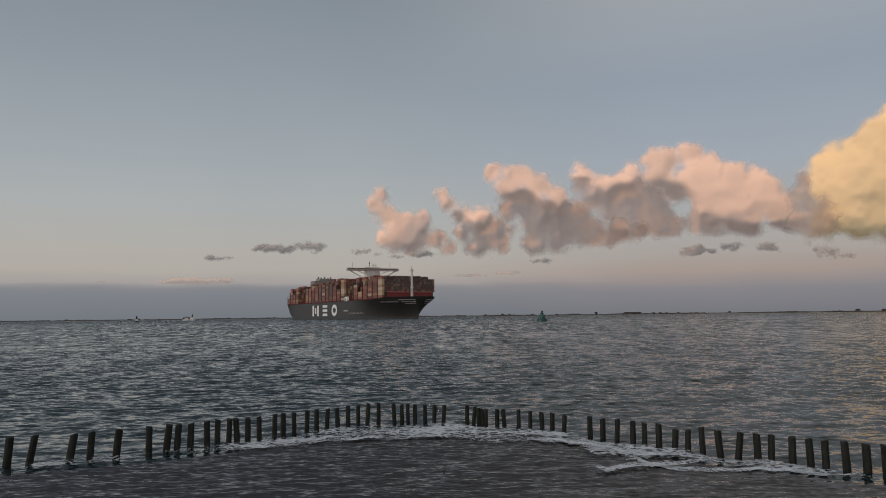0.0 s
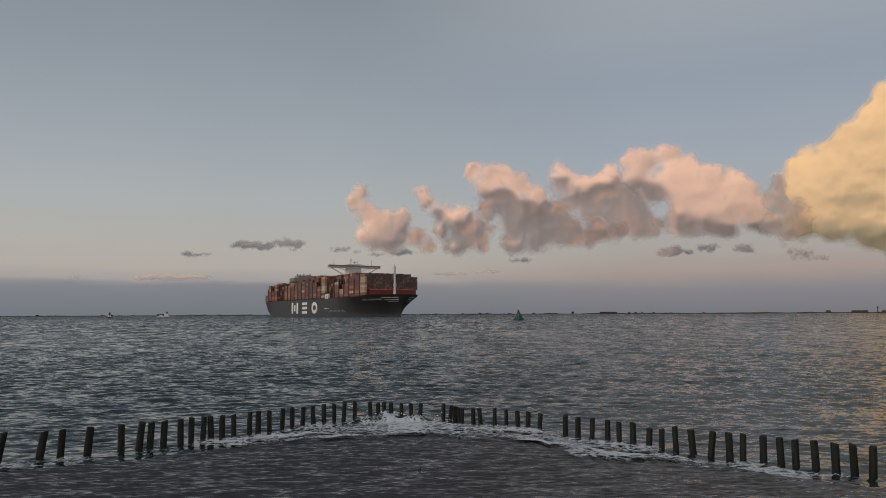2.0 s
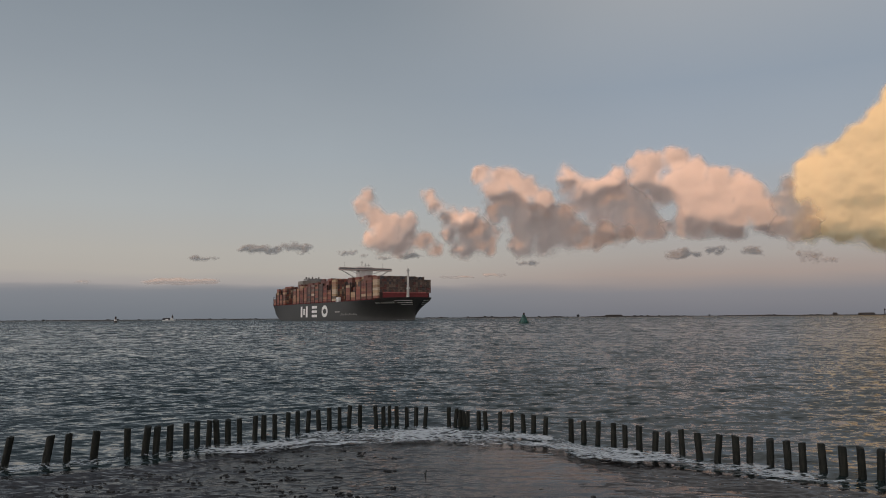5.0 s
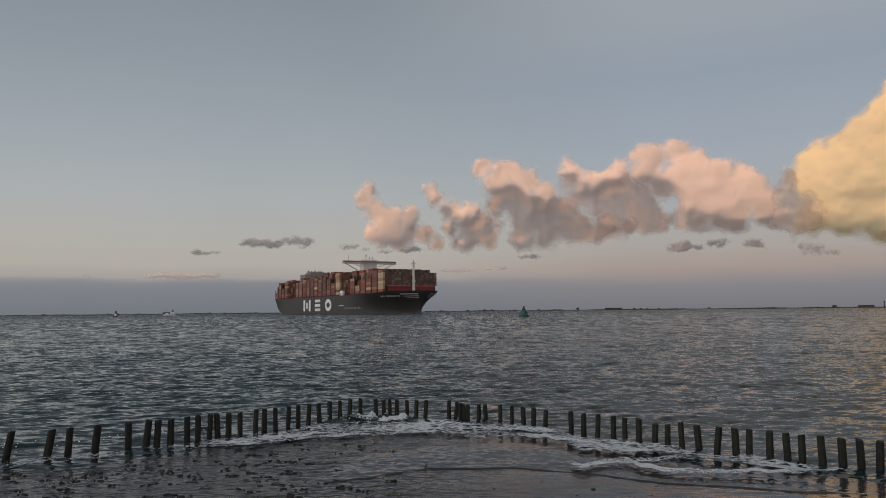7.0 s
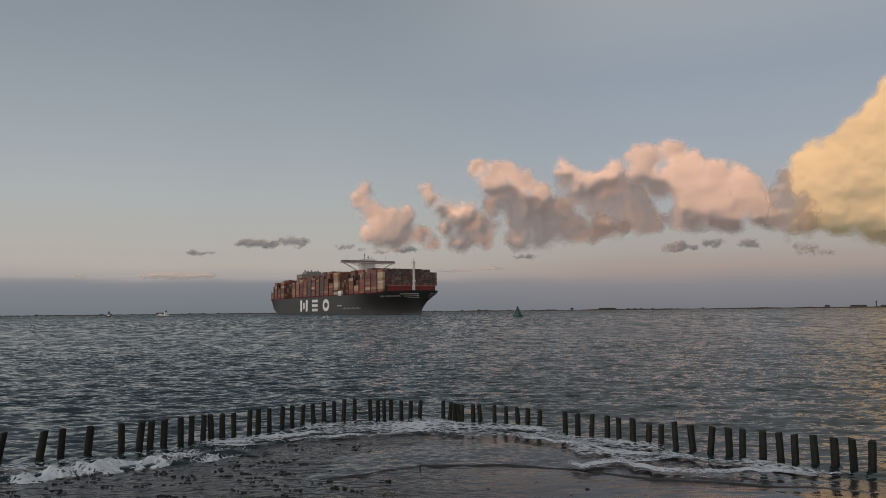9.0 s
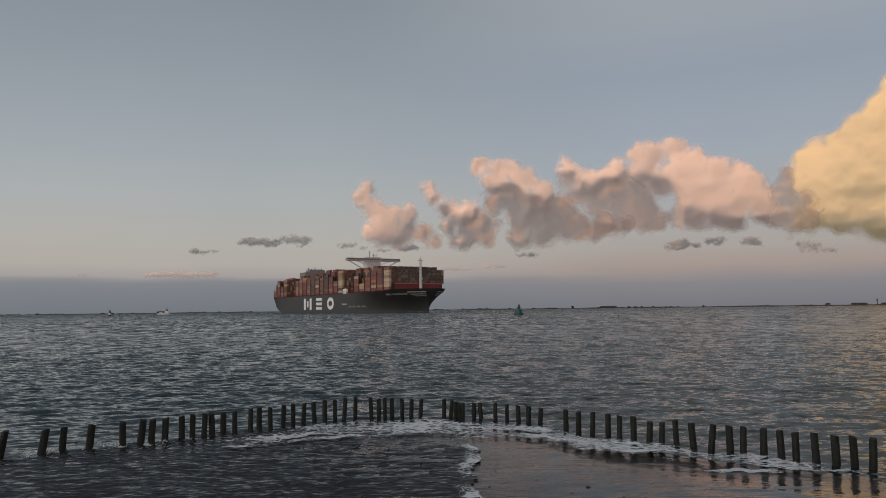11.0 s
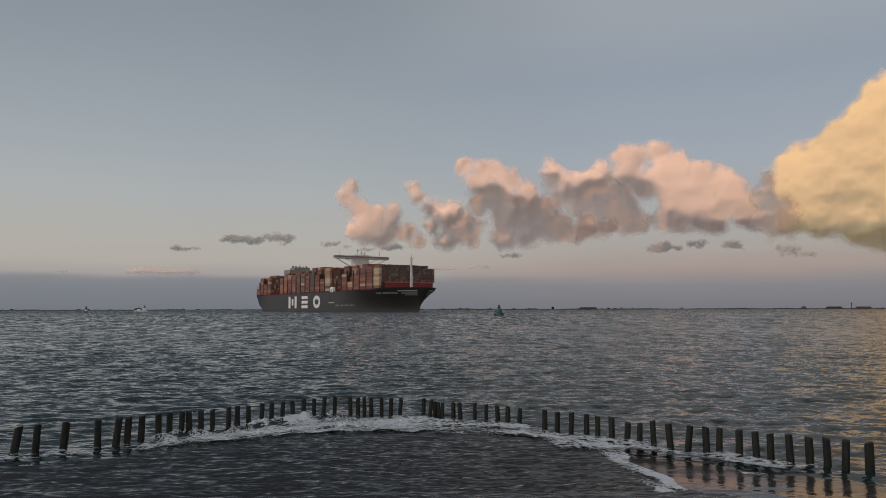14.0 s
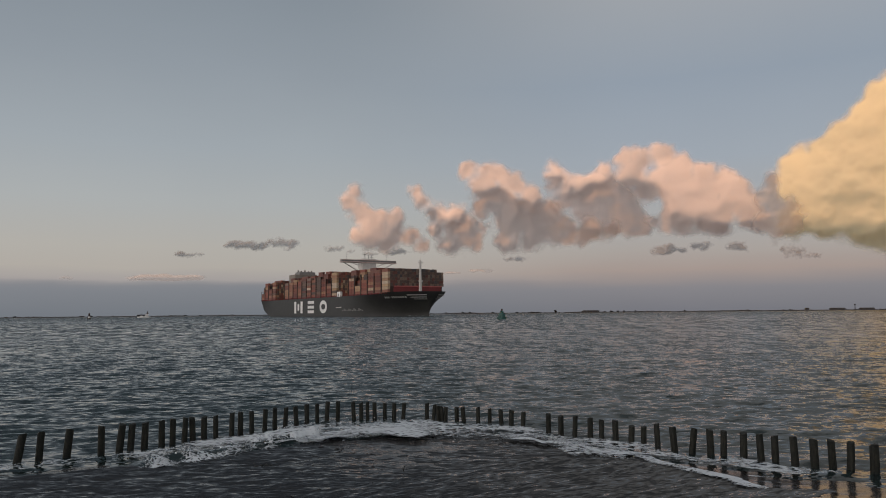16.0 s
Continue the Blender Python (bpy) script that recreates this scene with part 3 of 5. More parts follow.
build_cloud([(4.04, 11.33, 0.81), (5.72, 11.25, 0.9), (6.89, 10.82, 1.08), (8.05, 10.16, 1.08), (5.16, 9.88, 1.35), (9.11, 9.06, 1.17), (6.68, 8.95, 1.62),
             (7.91, 7.49, 1.98), (9.91, 7.17, 1.8), (7.34, 6.07, 1.35), (9.12, 5.76, 1.17), (11.53, 6.5, 1.44), (13.53, 6.43, 1.17), (15.25, 6.46, 0.9), (5.22, 8.31, 0.99)],
            4200, 3, M_CLOUD, CUMULUS, base=[(2.97, 9.25), (5.24, 9.21), (6.83, 9.93), (7.72, 9.15), (9.27, 8.43), (10.4, 9.06), (11.52, 9.68)])
build_cloud([(11.12, 11.19, 0.72), (11.36, 10.22, 1.17), (12.67, 9.81, 1.26), (14.96, 10.92, 0.81), (14.15, 9.74, 1.44), (15.51, 9.15, 1.71), (13.75, 8.01, 1.53),
             (16.14, 7.64, 1.98), (17.46, 6.71, 1.26), (12.29, 9.03, 1.26), (11.04, 8.29, 1.08), (14.92, 6.65, 1.08)], 4330, 4, M_CLOUD, CUMULUS,
            base=[(10.21, 10.62), (11.54, 10.47), (12.84, 9.85), (13.93, 9.8), (15.02, 10.05), (16.12, 10.76), (18.02, 10.65)])
build_cloud([(16.37, 11.87, 0.9), (17.64, 11.95, 0.99), (19.31, 11.83, 1.08), (17.0, 10.54, 1.26), (20.59, 10.8, 1.26), (22.18, 10.35, 1.08), (19.65, 9.77, 1.71),
             (21.64, 8.87, 1.98), (23.6, 10.07, 0.9), (24.08, 8.62, 1.62), (25.19, 7.55, 1.44), (22.85, 7.2, 1.89), (20.44, 7.08, 1.62), (19.43, 6.19, 0.72), (25.97, 6.51, 1.17),
             (18.17, 9.14, 1.17), (18.71, 6.74, 0.81)], 4100, 5, M_CLOUD, CUMULUS,
            base=[(15.45, 9.94), (17.57, 9.9), (19.01, 9.3), (19.77, 7.46), (21.56, 6.77), (24.3, 6.61), (26.96, 7.02)])
build_cloud([(28.55, 9.6, 1.16), (29.5, 10.8, 1.07), (30.4, 11.7, 0.78), (30.95, 10.8, 1.75), (32.3, 11.3, 1.95), (32.85, 12.75, 1.25), (33.75, 13.65, 1.35),
             (35.1, 13.7, 2.3), (29.29, 8.52, 2.34), (31.65, 8.3, 3.24), (34.35, 9.17, 4.14), (28.61, 6.42, 1.62), (30.85, 6.1, 1.8), (33.19, 6.0, 1.98), (35.42, 5.83, 2.7),
             (36.64, 10.73, 5.41), (37.96, 7.65, 4.95)], 3700, 6, M_TOWER, "towering sunset-lit cumulus with bright yellow flank", cell=0.085, rise=0.6, rough=1.0, polish=0.07,
            base=[(26.54, 5.9), (29.08, 5.82), (31.5, 5.51), (34.12, 5.21), (40.06, 4.76)])
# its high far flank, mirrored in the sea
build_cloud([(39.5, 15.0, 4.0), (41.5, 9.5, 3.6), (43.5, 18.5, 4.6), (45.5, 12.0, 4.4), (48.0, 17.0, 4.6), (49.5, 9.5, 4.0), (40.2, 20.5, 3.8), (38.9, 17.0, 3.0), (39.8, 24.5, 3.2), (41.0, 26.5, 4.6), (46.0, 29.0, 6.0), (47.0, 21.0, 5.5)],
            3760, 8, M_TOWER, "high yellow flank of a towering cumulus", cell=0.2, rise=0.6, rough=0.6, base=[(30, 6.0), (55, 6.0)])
build_cloud([(27.07, 9.28, 0.81), (26.79, 8.13, 0.99), (27.33, 6.99, 1.17), (26.49, 6.39, 0.99), (28.39, 6.27, 1.08), (27.27, 5.65, 0.81), (28.26, 7.41, 0.63)],
            3350, 9, M_CLOUD, "grey shaded cloud scrap before the towering cumulus", base=[(25.98, 10.4), (29.28, 10.2)], most=0.8)
# low scraps: direction, elevation, half width, half height
for i, (az_, el_, w_, h_) in enumerate([(-10.71, 5.59, 1.26, 0.5), (-13.28, 5.38, 1.35, 0.32), (-17.22, 4.55, 1.17, 0.27), (-6.54, 5.17, 0.63, 0.23), (-3.63, 4.76, 0.63, 0.18),
                                        (-1.61, 4.89, 0.9, 0.23), (-5.2, 4.94, 0.32, 0.14), (7.84, 4.23, 0.81, 0.27), (19.66, 4.69, 1.26, 0.41), (21.96, 4.89, 0.81, 0.32),
                                        (24.41, 4.74, 0.81, 0.36), (28.11, 4.19, 0.77, 0.5), (29.41, 3.85, 0.41, 0.18)]):
    k_ = h_ / w_
    r_ = random.Random(300 + i)
    build_cloud([(az_ + (j / 3 - 1) * 0.62 * w_, el_ + r_.uniform(-0.3, 0.3) * h_, r_.uniform(0.22, 0.62) * w_) for j in range(7)],
                4500, 40 + i, M_SCUD_SHADED, "small scrap of low cloud coloured shade-grey", rough=2.6, cell=0.045, rise=0.4, soft=0.55, most=0.72, flat=1.6 * k_)
# thin lit wisps along the top of the far bank
for i, (az_, el_, w_, h_) in enumerate([(-19.0, 2.8, 2.4, 0.34), (5.14, 3.33, 0.99, 0.2), (1.99, 3.19, 1.35, 0.16), (-25.61, 2.72, 0.45, 0.14)]):
    r_ = random.Random(400 + i)
    build_cloud([(az_ + (j / 3 - 1) * 0.7 * w_, el_ + r_.uniform(-0.3, 0.3) * h_, r_.uniform(0.3, 0.45) * w_) for j in range(7)],
                4560, 60 + i, M_WISP, "thin pink wisp of far cloud", rough=1.2, cell=0.045, rise=0.4, soft=0.5, most=0.42, flat=1.6 * h_ / w_)


# ---------- the container ship ----------
def deck_half(x):
    return 30.75 if x < 345 else 30.75 * math.sqrt(max(0.0, 1 - ((x - 345) / 55.0) ** 2.38))


def water_half(x):
    if x < 60:
        return 30.75 - 5.0 * (1 - x / 60) ** 2
    return 30.75 if x < 270 else 30.75 * (1 - min(1.0, (x - 270) / 122.0) ** 1.7)


def hull_top(x):
    return 21.0 + 1.6 * min(1, max(0, (x - 345) / 15))


def hull_point(t, z, side):
    """The hull's skin: t along the length (0 stern, 1 stem), z over the water, side -1 starboard, 1 port."""
    k = min(1.0, max(0.0, z / 21.0))
    end = 391.5 + 8.5 * k**1.6
    x = t * end
    b = water_half(t * 392) + (deck_half(t * 400) - water_half(t * 392)) * k**1.7
    return Vector((x - 200, side * max(b, 0.0), z))


def build_hull(ship):
    bm = bmesh.new()
    ts = [0, 0.01, 0.03, 0.06, 0.1, 0.15, 0.3, 0.5, 0.65, 0.7, 0.74, 0.78, 0.81, 0.84, 0.87, 0.89, 0.91, 0.93, 0.945, 0.96, 0.97, 0.98, 0.988, 0.994, 0.998, 1.0]
    ks = [0, 0.12, 0.25, 0.4, 0.55, 0.7, 0.85, 1.0]
    rows = {}
    for side in (-1, 1):
        for i, t in enumerate(ts):
            x = t * 395
            lo = -2.0 if x > 46 else -2.0 + 10.6 * (1 - x / 46.0)
            hi = hull_top(x)
            for j, k in enumerate(ks):
                p = hull_point(t, lo + (hi - lo) * k, side)
                if x < 20:
                    p.y *= 1 - 0.03 * (1 - x / 20)
                rows[side, i, j] = bm.verts.new(p)
        for i in range(len(ts) - 1):
            for j in range(len(ks) - 1):
                f = (rows[side, i, j], rows[side, i + 1, j], rows[side, i + 1, j + 1], rows[side, i, j + 1])
                bm.faces.new(f if side < 0 else f[::-1])
    n, m = len(ts), len(ks)
    for i in range(n - 1):
        bm.faces.new((rows[-1, i, m - 1], rows[-1, i + 1, m - 1], rows[1, i + 1, m - 1], rows[1, i, m - 1]))
        bm.faces.new((rows[1, i, 0], rows[1, i + 1, 0], rows[-1, i + 1, 0], rows[-1, i, 0]))
    for j in range(m - 1):
        bm.faces.new((rows[1, 0, j], rows[-1, 0, j], rows[-1, 0, j + 1], rows[1, 0, j + 1]))
    bmesh.ops.remove_doubles(bm, verts=bm.verts, dist=0.01)
    bmesh.ops.recalc_face_normals(bm, faces=bm.faces)
    ob = part("hull", bm, M_HULL, ship, "dark grey painted steel hull", smooth=True)
    ob.data.set_sharp_from_angle(angle=radians(40))
    return ob


def hull_strip(name, ship, t0, t1, z0, z1, side, material, label="", n=10, proud=0.15):
    """A painted bar lying on the hull's skin."""
    bm = bmesh.new()
    up, lo = [], []
    for i in range(n + 1):
        t = t0 + (t1 - t0) * i / n
        for z, row in ((z1, up), (z0, lo)):
            p = hull_point(t, z, side)
            a, b = hull_point(min(t + 0.004, 1), z, side) - hull_point(t - 0.004, z, side), Vector((0, 0, 1))
            nrm = a.cross(b) if side < 0 else b.cross(a)
            row.append(bm.verts.new(p + nrm.normalized() * proud))
    for i in range(n):
        f = (lo[i], lo[i + 1], up[i + 1], up[i])
        bm.faces.new(f if side < 0 else f[::-1])
    bmesh.ops.solidify(bm, geom=bm.faces[:], thickness=0.1)
    return part(name, bm, material, ship, label)


def boxes_mesh(name, items, material, parent, label=""):
    """Many boxes in one mesh: (x0, y0, z0, x1, y1, z1)."""
    a = np.array(items, float)
    idx = np.array([[0, 0, 0], [1, 0, 0], [1, 1, 0], [0, 1, 0], [0, 0, 1], [1, 0, 1], [1, 1, 1], [0, 1, 1]])
    co = a[:, None, :3] + idx[None] * (a[:, None, 3:] - a[:, None, :3])
    fc = np.array([[0, 3, 2, 1], [4, 5, 6, 7], [0, 1, 5, 4], [1, 2, 6, 5], [2, 3, 7, 6], [3, 0, 4, 7]])
    faces = (fc[None] + 8 * np.arange(len(a))[:, None, None]).reshape(-1, 4)
    me = bpy.data.meshes.new(name)
    me.from_pydata(co.reshape(-1, 3).tolist(), [], faces.tolist())
    me.materials.append(material)
    ob = new(name, me)
    ob.parent = parent
    if label:
        ob["label"] = label
    return ob


def container_mesh(pair=False):
    bm = bmesh.new()
    if pair:
        box(bm, 0, -1.2, 0.03, 5.95, 1.2, 2.58, 0.09)
        box(bm, 6.2, -1.2, 0.03, 12.15, 1.2, 2.58, 0.09)
    else:
        box(bm, 0, -1.2, 0.03, 12.15, 1.2, 2.60, 0.09)
    # shallow recess in the door end and the sides
    for f in list(bm.faces):
        if f.calc_area() > 4:
            r = bmesh.ops.inset_individual(bm, faces=[f], thickness=0.14, depth=-0.05)
    made = []
    for m in BOX_SETS:
        me = bpy.data.meshes.new("container")
        bm.to_mesh(me)
        me.materials.append(m)
        made.append(me)
    bm.free()
    return made


def build_ship():
    ship = new("container_ship")
    tagged(ship, "huge loaded container ship with dark hull under way", "ship")
    build_hull(ship)
    rng = random.Random(7)
    # bays: (start along the ship, tiers, base height)
    bays = [(2.5, 7, 22.3), (17, 8, 22.3), (31.5, 9, 22.3), (46, 9, 22.3)]
    mid = (9, 9, 8, 9, 9, 9, 9, 10, 10, 9, 9)
    bays += [(93.5 + 14.6 * i, n, 22.3) for i, n in enumerate(mid)]
    bays += [(283 + 14.6 * i, n, 22.3) for i, n in enumerate((9, 9, 9, 9, 8))]
    bays += [(356.5, 6, 28.2)]
    cm, cm_pair = container_mesh(), container_mesh(True)
    for b, (x0, tiers, z0) in enumerate(bays):
        inner, last = [], b == len(bays) - 1
        drop_rows, drop = (rng.choice((1, 2, 3)), rng.choice((1, 2, 4))) if rng.random() < 0.6 else (0, 0)
        outer = []
        for r in range(24):
            y = -28.9 + r * 2.513
            n = tiers - rng.choice((0, 0, 0, 0, 1, 1)) - (1 if r in (0, 23) and rng.random() < 0.35 else 0)
            if r < drop_rows:
                n -= drop
            if last:
                n = tiers + (0 if 1 < r < 21 else -1) + (0 if rng.random() < 0.6 else -rng.choice((0, 1)))
                if r == 0:
                    n = 8
            for k in range(n):
                if last and (k >= 0):
                    zz = (z0 if r else 22.3) + 2.72 * k
                    outer.append((y, zz))
                elif r == 0:
                    outer.append((y, z0 + 2.72 * k))
                else:
                    inner.append((x0 - 200, y - 1.2, z0 + 2.72 * k + 0.03, x0 - 200 + 12.15, y + 1.2, z0 + 2.72 * k + 2.66))
        if inner:
            bay = boxes_mesh("container_bay", inner, M_BOXES, ship, "bay of stacked steel containers")
        else:
            bm = bmesh.new()
            box(bm, x0 - 200.3, -28, 21.2, x0 - 187.7, 28, z0 - 0.05)
            bay = part("container_bay", bm, M_SHIP_DARK, ship, "foremost bay of stacked containers")
        kind = 2 if last else rng.choice((0, 0, 1, 0, 0, 1, 2))
        for y, z in outer:
            # foremost bay: dark set paints the front's shade, tan set its lit side column
            side = 1 if last and y < -28 else 2 if last else (kind if rng.random() < 0.8 else rng.choice((0, 1, 2)))
            c = new("container", cm[side] if last or b % 3 else cm_pair[side])
            c.parent = bay
            c.location = (x0 - 200 + rng.uniform(-0.05, 0.05), y - rng.uniform(0, 0.08), z)
        # hatch cover and lashing bridge behind the bay
        bm = bmesh.new()
        if not last:
            box(bm, x0 - 200.3, -30.2, 21.2, x0 - 187.6, 30.2, 22.25, 0.1)
            part("hatch_cover", bm, M_HULL_RED, ship)
            bm = bmesh.new()
        for r in range(0, 25, 2):
            yy = -30.2 + r * 2.513
            beam(bm, (x0 - 201.0, yy, 21.0), (x0 - 201.0, yy, z0 + 2.72 * (tiers - 3)), 0.22, 4)
        for k in range(1, tiers - 2):
            box(bm, x0 - 201.6, -30.2, z0 + 2.72 * k - 0.15, x0 - 200.5, 30.2, z0 + 2.72 * k + 0.1)
        # dark plates added to close the gap between bays, in place of its shade
        for s in (-1, 1) if b else ():
            box(bm, x0 - 201.9, s * 30.0 - 0.5, 21.0, x0 - 200.2, s * 30.0 + 0.5, z0 + 2.72 * (tiers - 2))
        part("lashing_bridge", bm, M_SHIP_DARK, ship)
    # side passage pillars
    items = []
    for i in range(118):
        x = -197 + 3.1 * i
        items.append((x, -30.72, 20.9, x + 0.45, -30.3, 22.3))
        items.append((x, 30.3, 20.9, x + 0.45, 30.72, 22.3))
    ob = boxes_mesh("passage_pillars", items, M_HULL_RED, ship)
    tagged(ob, kind="stuff")
    # bridge house
    bm = bmesh.new()
    box(bm, 257 - 200, -12, 21, 268 - 200, 12, 47, 0.2)
    house = part("bridge_house", bm, M_SHIP_WHITE, ship, "white accommodation block")
    bm = bmesh.new()
    box(bm, 258 - 200, -8, 47, 269 - 200, 8, 57, 0.2)
    part("bridge_tower", bm, M_SHIP_WHITE, ship)
    bm = bmesh.new()
    box(bm, 264 - 200, -32, 56.4, 270 - 200, 32, 57.5, 0.15)
    box(bm, 264.2 - 200, -32, 59.0, 269.8 - 200, 32, 59.6, 0.15)
    wing = part("bridge_wing", bm, mat("bridge_deck_paint", (0.55, 0.42, 0.38), 0.5, 0, 0.3, 0.3), ship, "long pinkish-white navigation bridge deck")
    bm = bmesh.new()
    box(bm, 264.6 - 200, -31.6, 57.45, 269.4 - 200, 31.6, 59.1)
    part("window_band", bm, M_SHIP_GREY, wing, "dusky bridge window band")
    for s in (-1, 1):
        bm = bmesh.new()
        beam(bm, (67, s * 13, 48.0), (67, s * 29, 56.6), 0.55)
        beam(bm, (67, s * 10, 53.0), (67, s * 20, 56.6), 0.4)
        part("wing_brace", bm, M_SHIP_WHITE, ship)
    bm = bmesh.new()
    box(bm, 61, -9, 59.6, 68, 9, 61.0, 0.2)
    part("monkey_island", bm, M_SHIP_WHITE, ship)
    for yy, top, r in ((-25, 66, 0.16), (-4, 67.5, 0.35), (0.5, 65, 0.3), (4, 64.5, 0.2), (22, 66, 0.16)):
        bm = bmesh.new()
        beam(bm, (66, yy, 59.5), (66, yy, top), r)
        if abs(yy) < 5:
            beam(bm, (66, yy - 1.6, top - 2.0), (66, yy + 1.6, top - 2.0), 0.2)
        part("antenna", bm, M_SHIP_GREY, ship)
    # funnel casing
    bm = bmesh.new()
    box(bm, 66 - 200, -15, 21, 87 - 200, 15, 53.2, 0.3)
    casing = part("funnel_casing", bm, M_SHIP_TAN, ship, "cream funnel casing")
    bm = bmesh.new()
    box(bm, 69 - 200, -8, 53.2, 85 - 200, 13, 56.6, 0.3)
    part("funnel_top", bm, M_SHIP_GREY, casing)
    for yy, hgt in ((-7, 60.0), (-3, 59.4), (2, 60.2), (7, 59.2), (11, 60.0)):
        bm = bmesh.new()
        tube(bm, [(0.9, 56.5, -123, yy), (0.9, hgt - 1, -123, yy)], 8)
        part("exhaust_pipe", bm, M_SHIP_DARK, casing)
    # white gangway house at the deck edge beside the bridge
    bm = bmesh.new()
    box(bm, 254.6 - 200, -31.0, 20.6, 262.6 - 200, -28.0, 26.2, 0.4)
    hatch = part("gangway_house", bm, M_WHITE_MARK, ship, "white painted gangway house")
    bm = bmesh.new()
    box(bm, 257.2 - 200, -31.15, 21.0, 259.4 - 200, -30.9, 24.0, 0.05)
    part("door", bm, M_SHIP_GREY, hatch)
    # breakwater and foremast
    bm = bmesh.new()
    box(bm, 371 - 200, -25.6, 22, 371.6 - 200, 25.6, 28.0, 0.05)
    wall = part("breakwater", bm, M_HULL_RED, ship, "red steel breakwater")
    bm = bmesh.new()
    box(bm, 371.6 - 200, -25.7, 27.4, 372.1 - 200, 25.7, 28.3, 0.05)
    part("rail", bm, mat("faded_red_rail", (0.38, 0.10, 0.09), 0.6), wall)
    bm = bmesh.new()
    tube(bm, [(1.5, 22.4, 176, 0), (1.3, 30, 176, 0), (0.9, 52.2, 176, 0)], 12)
    mast = part("foremast", bm, M_SHIP_WHITE, ship, "white steel foremast")
    bm = bmesh.new()
    beam(bm, (176, -2.6, 50.2), (176, 2.6, 50.2), 0.35)
    beam(bm, (176, 0, 52), (176, 0, 54.5), 0.25)
    box(bm, 175.4, -1.6, 31.5, 177.6, 1.6, 33.2, 0.1)
    part("yard", bm, M_SHIP_WHITE, mast)
    # company marks as plain shapes
    y = -30.9
    bm = bmesh.new()
    box(bm, 128.5 - 200, y, 4.0, 135.0 - 200, y + 0.12, 17.8, 0.02)
    box(bm, 149.0 - 200, y, 4.0, 155.5 - 200, y + 0.12, 17.8, 0.02)
    box(bm, 139.3 - 200, y, 7.2, 144.7 - 200, y + 0.12, 14.8, 0.02)
    part("hull_mark", bm, M_WHITE_MARK, ship, "large white painted hull mark")
    bm = bmesh.new()
    for z0_, z1_ in ((4.0, 7.2), (9.3, 12.5), (14.6, 17.8)):
        box(bm, 171.7 - 200, y, z0_, 190.5 - 200, y + 0.12, z1_, 0.02)
    part("hull_mark", bm, M_WHITE_MARK, ship, "large white painted hull mark")
    bm = bmesh.new()
    loop = []
    for i in range(32):
        th = 2 * math.pi * i / 32
        loop.append([bm.verts.new((217.5 - 200 + k * 10.2 * math.cos(th), y + d, 10.9 + (7.0 - (1 - k) * 9) * math.sin(th))) for k, d in ((1, 0), (0.56, 0), (1, 0.12), (0.56, 0.12))])
    for i in range(32):
        a, b = loop[i], loop[(i + 1) % 32]
        bm.faces.new((a[0], b[0], b[1], a[1]))
        bm.faces.new((a[2], a[0], b[0], b[2])[::-1])
        bm.faces.new((a[3], b[3], b[1], a[1]))
    part("hull_mark", bm, M_WHITE_MARK, ship, "large white painted hull mark")
    bm = bmesh.new()
    box(bm, 251.5 - 200, y, 9.2, 266 - 200, y + 0.12, 10.2, 0.02)
    part("pilot_door", bm, M_SHIP_WHITE, ship)
    bm = bmesh.new()
    for i in range(13):
        a0 = 268 + 3.9 * i
        box(bm, a0 - 200, y, 5.6 + 0.5 * (i % 2), a0 + 2.6 - 200, y + 0.12, 6.6 + 0.8 * ((i * 5) % 3), 0.02)
    tagged(part("slogan_bars", bm, M_SHIP_GREY, ship, "faded pale row of bars"), kind="stuff")
    for i in range(11):
        if i != 3:
            hull_strip("name_bar", ship, 0.894 + 0.0064 * i, 0.898 + 0.0064 * i, 16.9, 18.5, -1, M_WHITE_MARK, n=2)
    for s in (-1, 1):
        for z0_, z1_, t0_ in ((18.9, 19.9, 0.966), (17.0, 17.8, 0.970), (15.4, 16.0, 0.976)):
            hull_strip("bow_stripe", ship, t0_, 0.997, z0_, z1_, s, M_WHITE_MARK, n=8)
    return ship


SHIP = build_ship()


# ---------- foam at the ship's waterline ----------
def build_bow_wave():
    for side in (-1, 1):
        rng = np.random.default_rng(50 + side)
        T, K = np.meshgrid(np.linspace(0.05, 0.992, 300), np.linspace(0, 1, 8))
        X, Y, Z = 0 * T, 0 * T, 0 * T
        for i in range(T.shape[0]):
            for j in range(T.shape[1]):
                p = hull_point(float(T[i, j]), 0.6, side)
                X[i, j], Y[i, j] = p.x + 1.5 * K[i, j] * (T[i, j] > 0.9), p.y + side * K[i, j] * (1.6 + 2.2 * (1 - T[i, j]))
        near = smooth01((T - 0.80) / 0.18)
        Z = 0.35 + 0.7 * near * (1 - K) + 0.15 * lattice(X, Y, 3.0, rng)
        dens = (0.35 + 0.45 * near) * (1 - K) * smooth01(K / 0.1 + 0.4) * np.clip(0.7 + 0.5 * lattice(X, Y, 9.0, rng), 0, 1)
        ob = grid_mesh("bow_wave", X, Y, Z, M_FOAM_SHIP, density=dens)
        ob.parent = SHIP
        tagged(ob, "thin white wash along the hull", kind="stuff")


build_bow_wave()


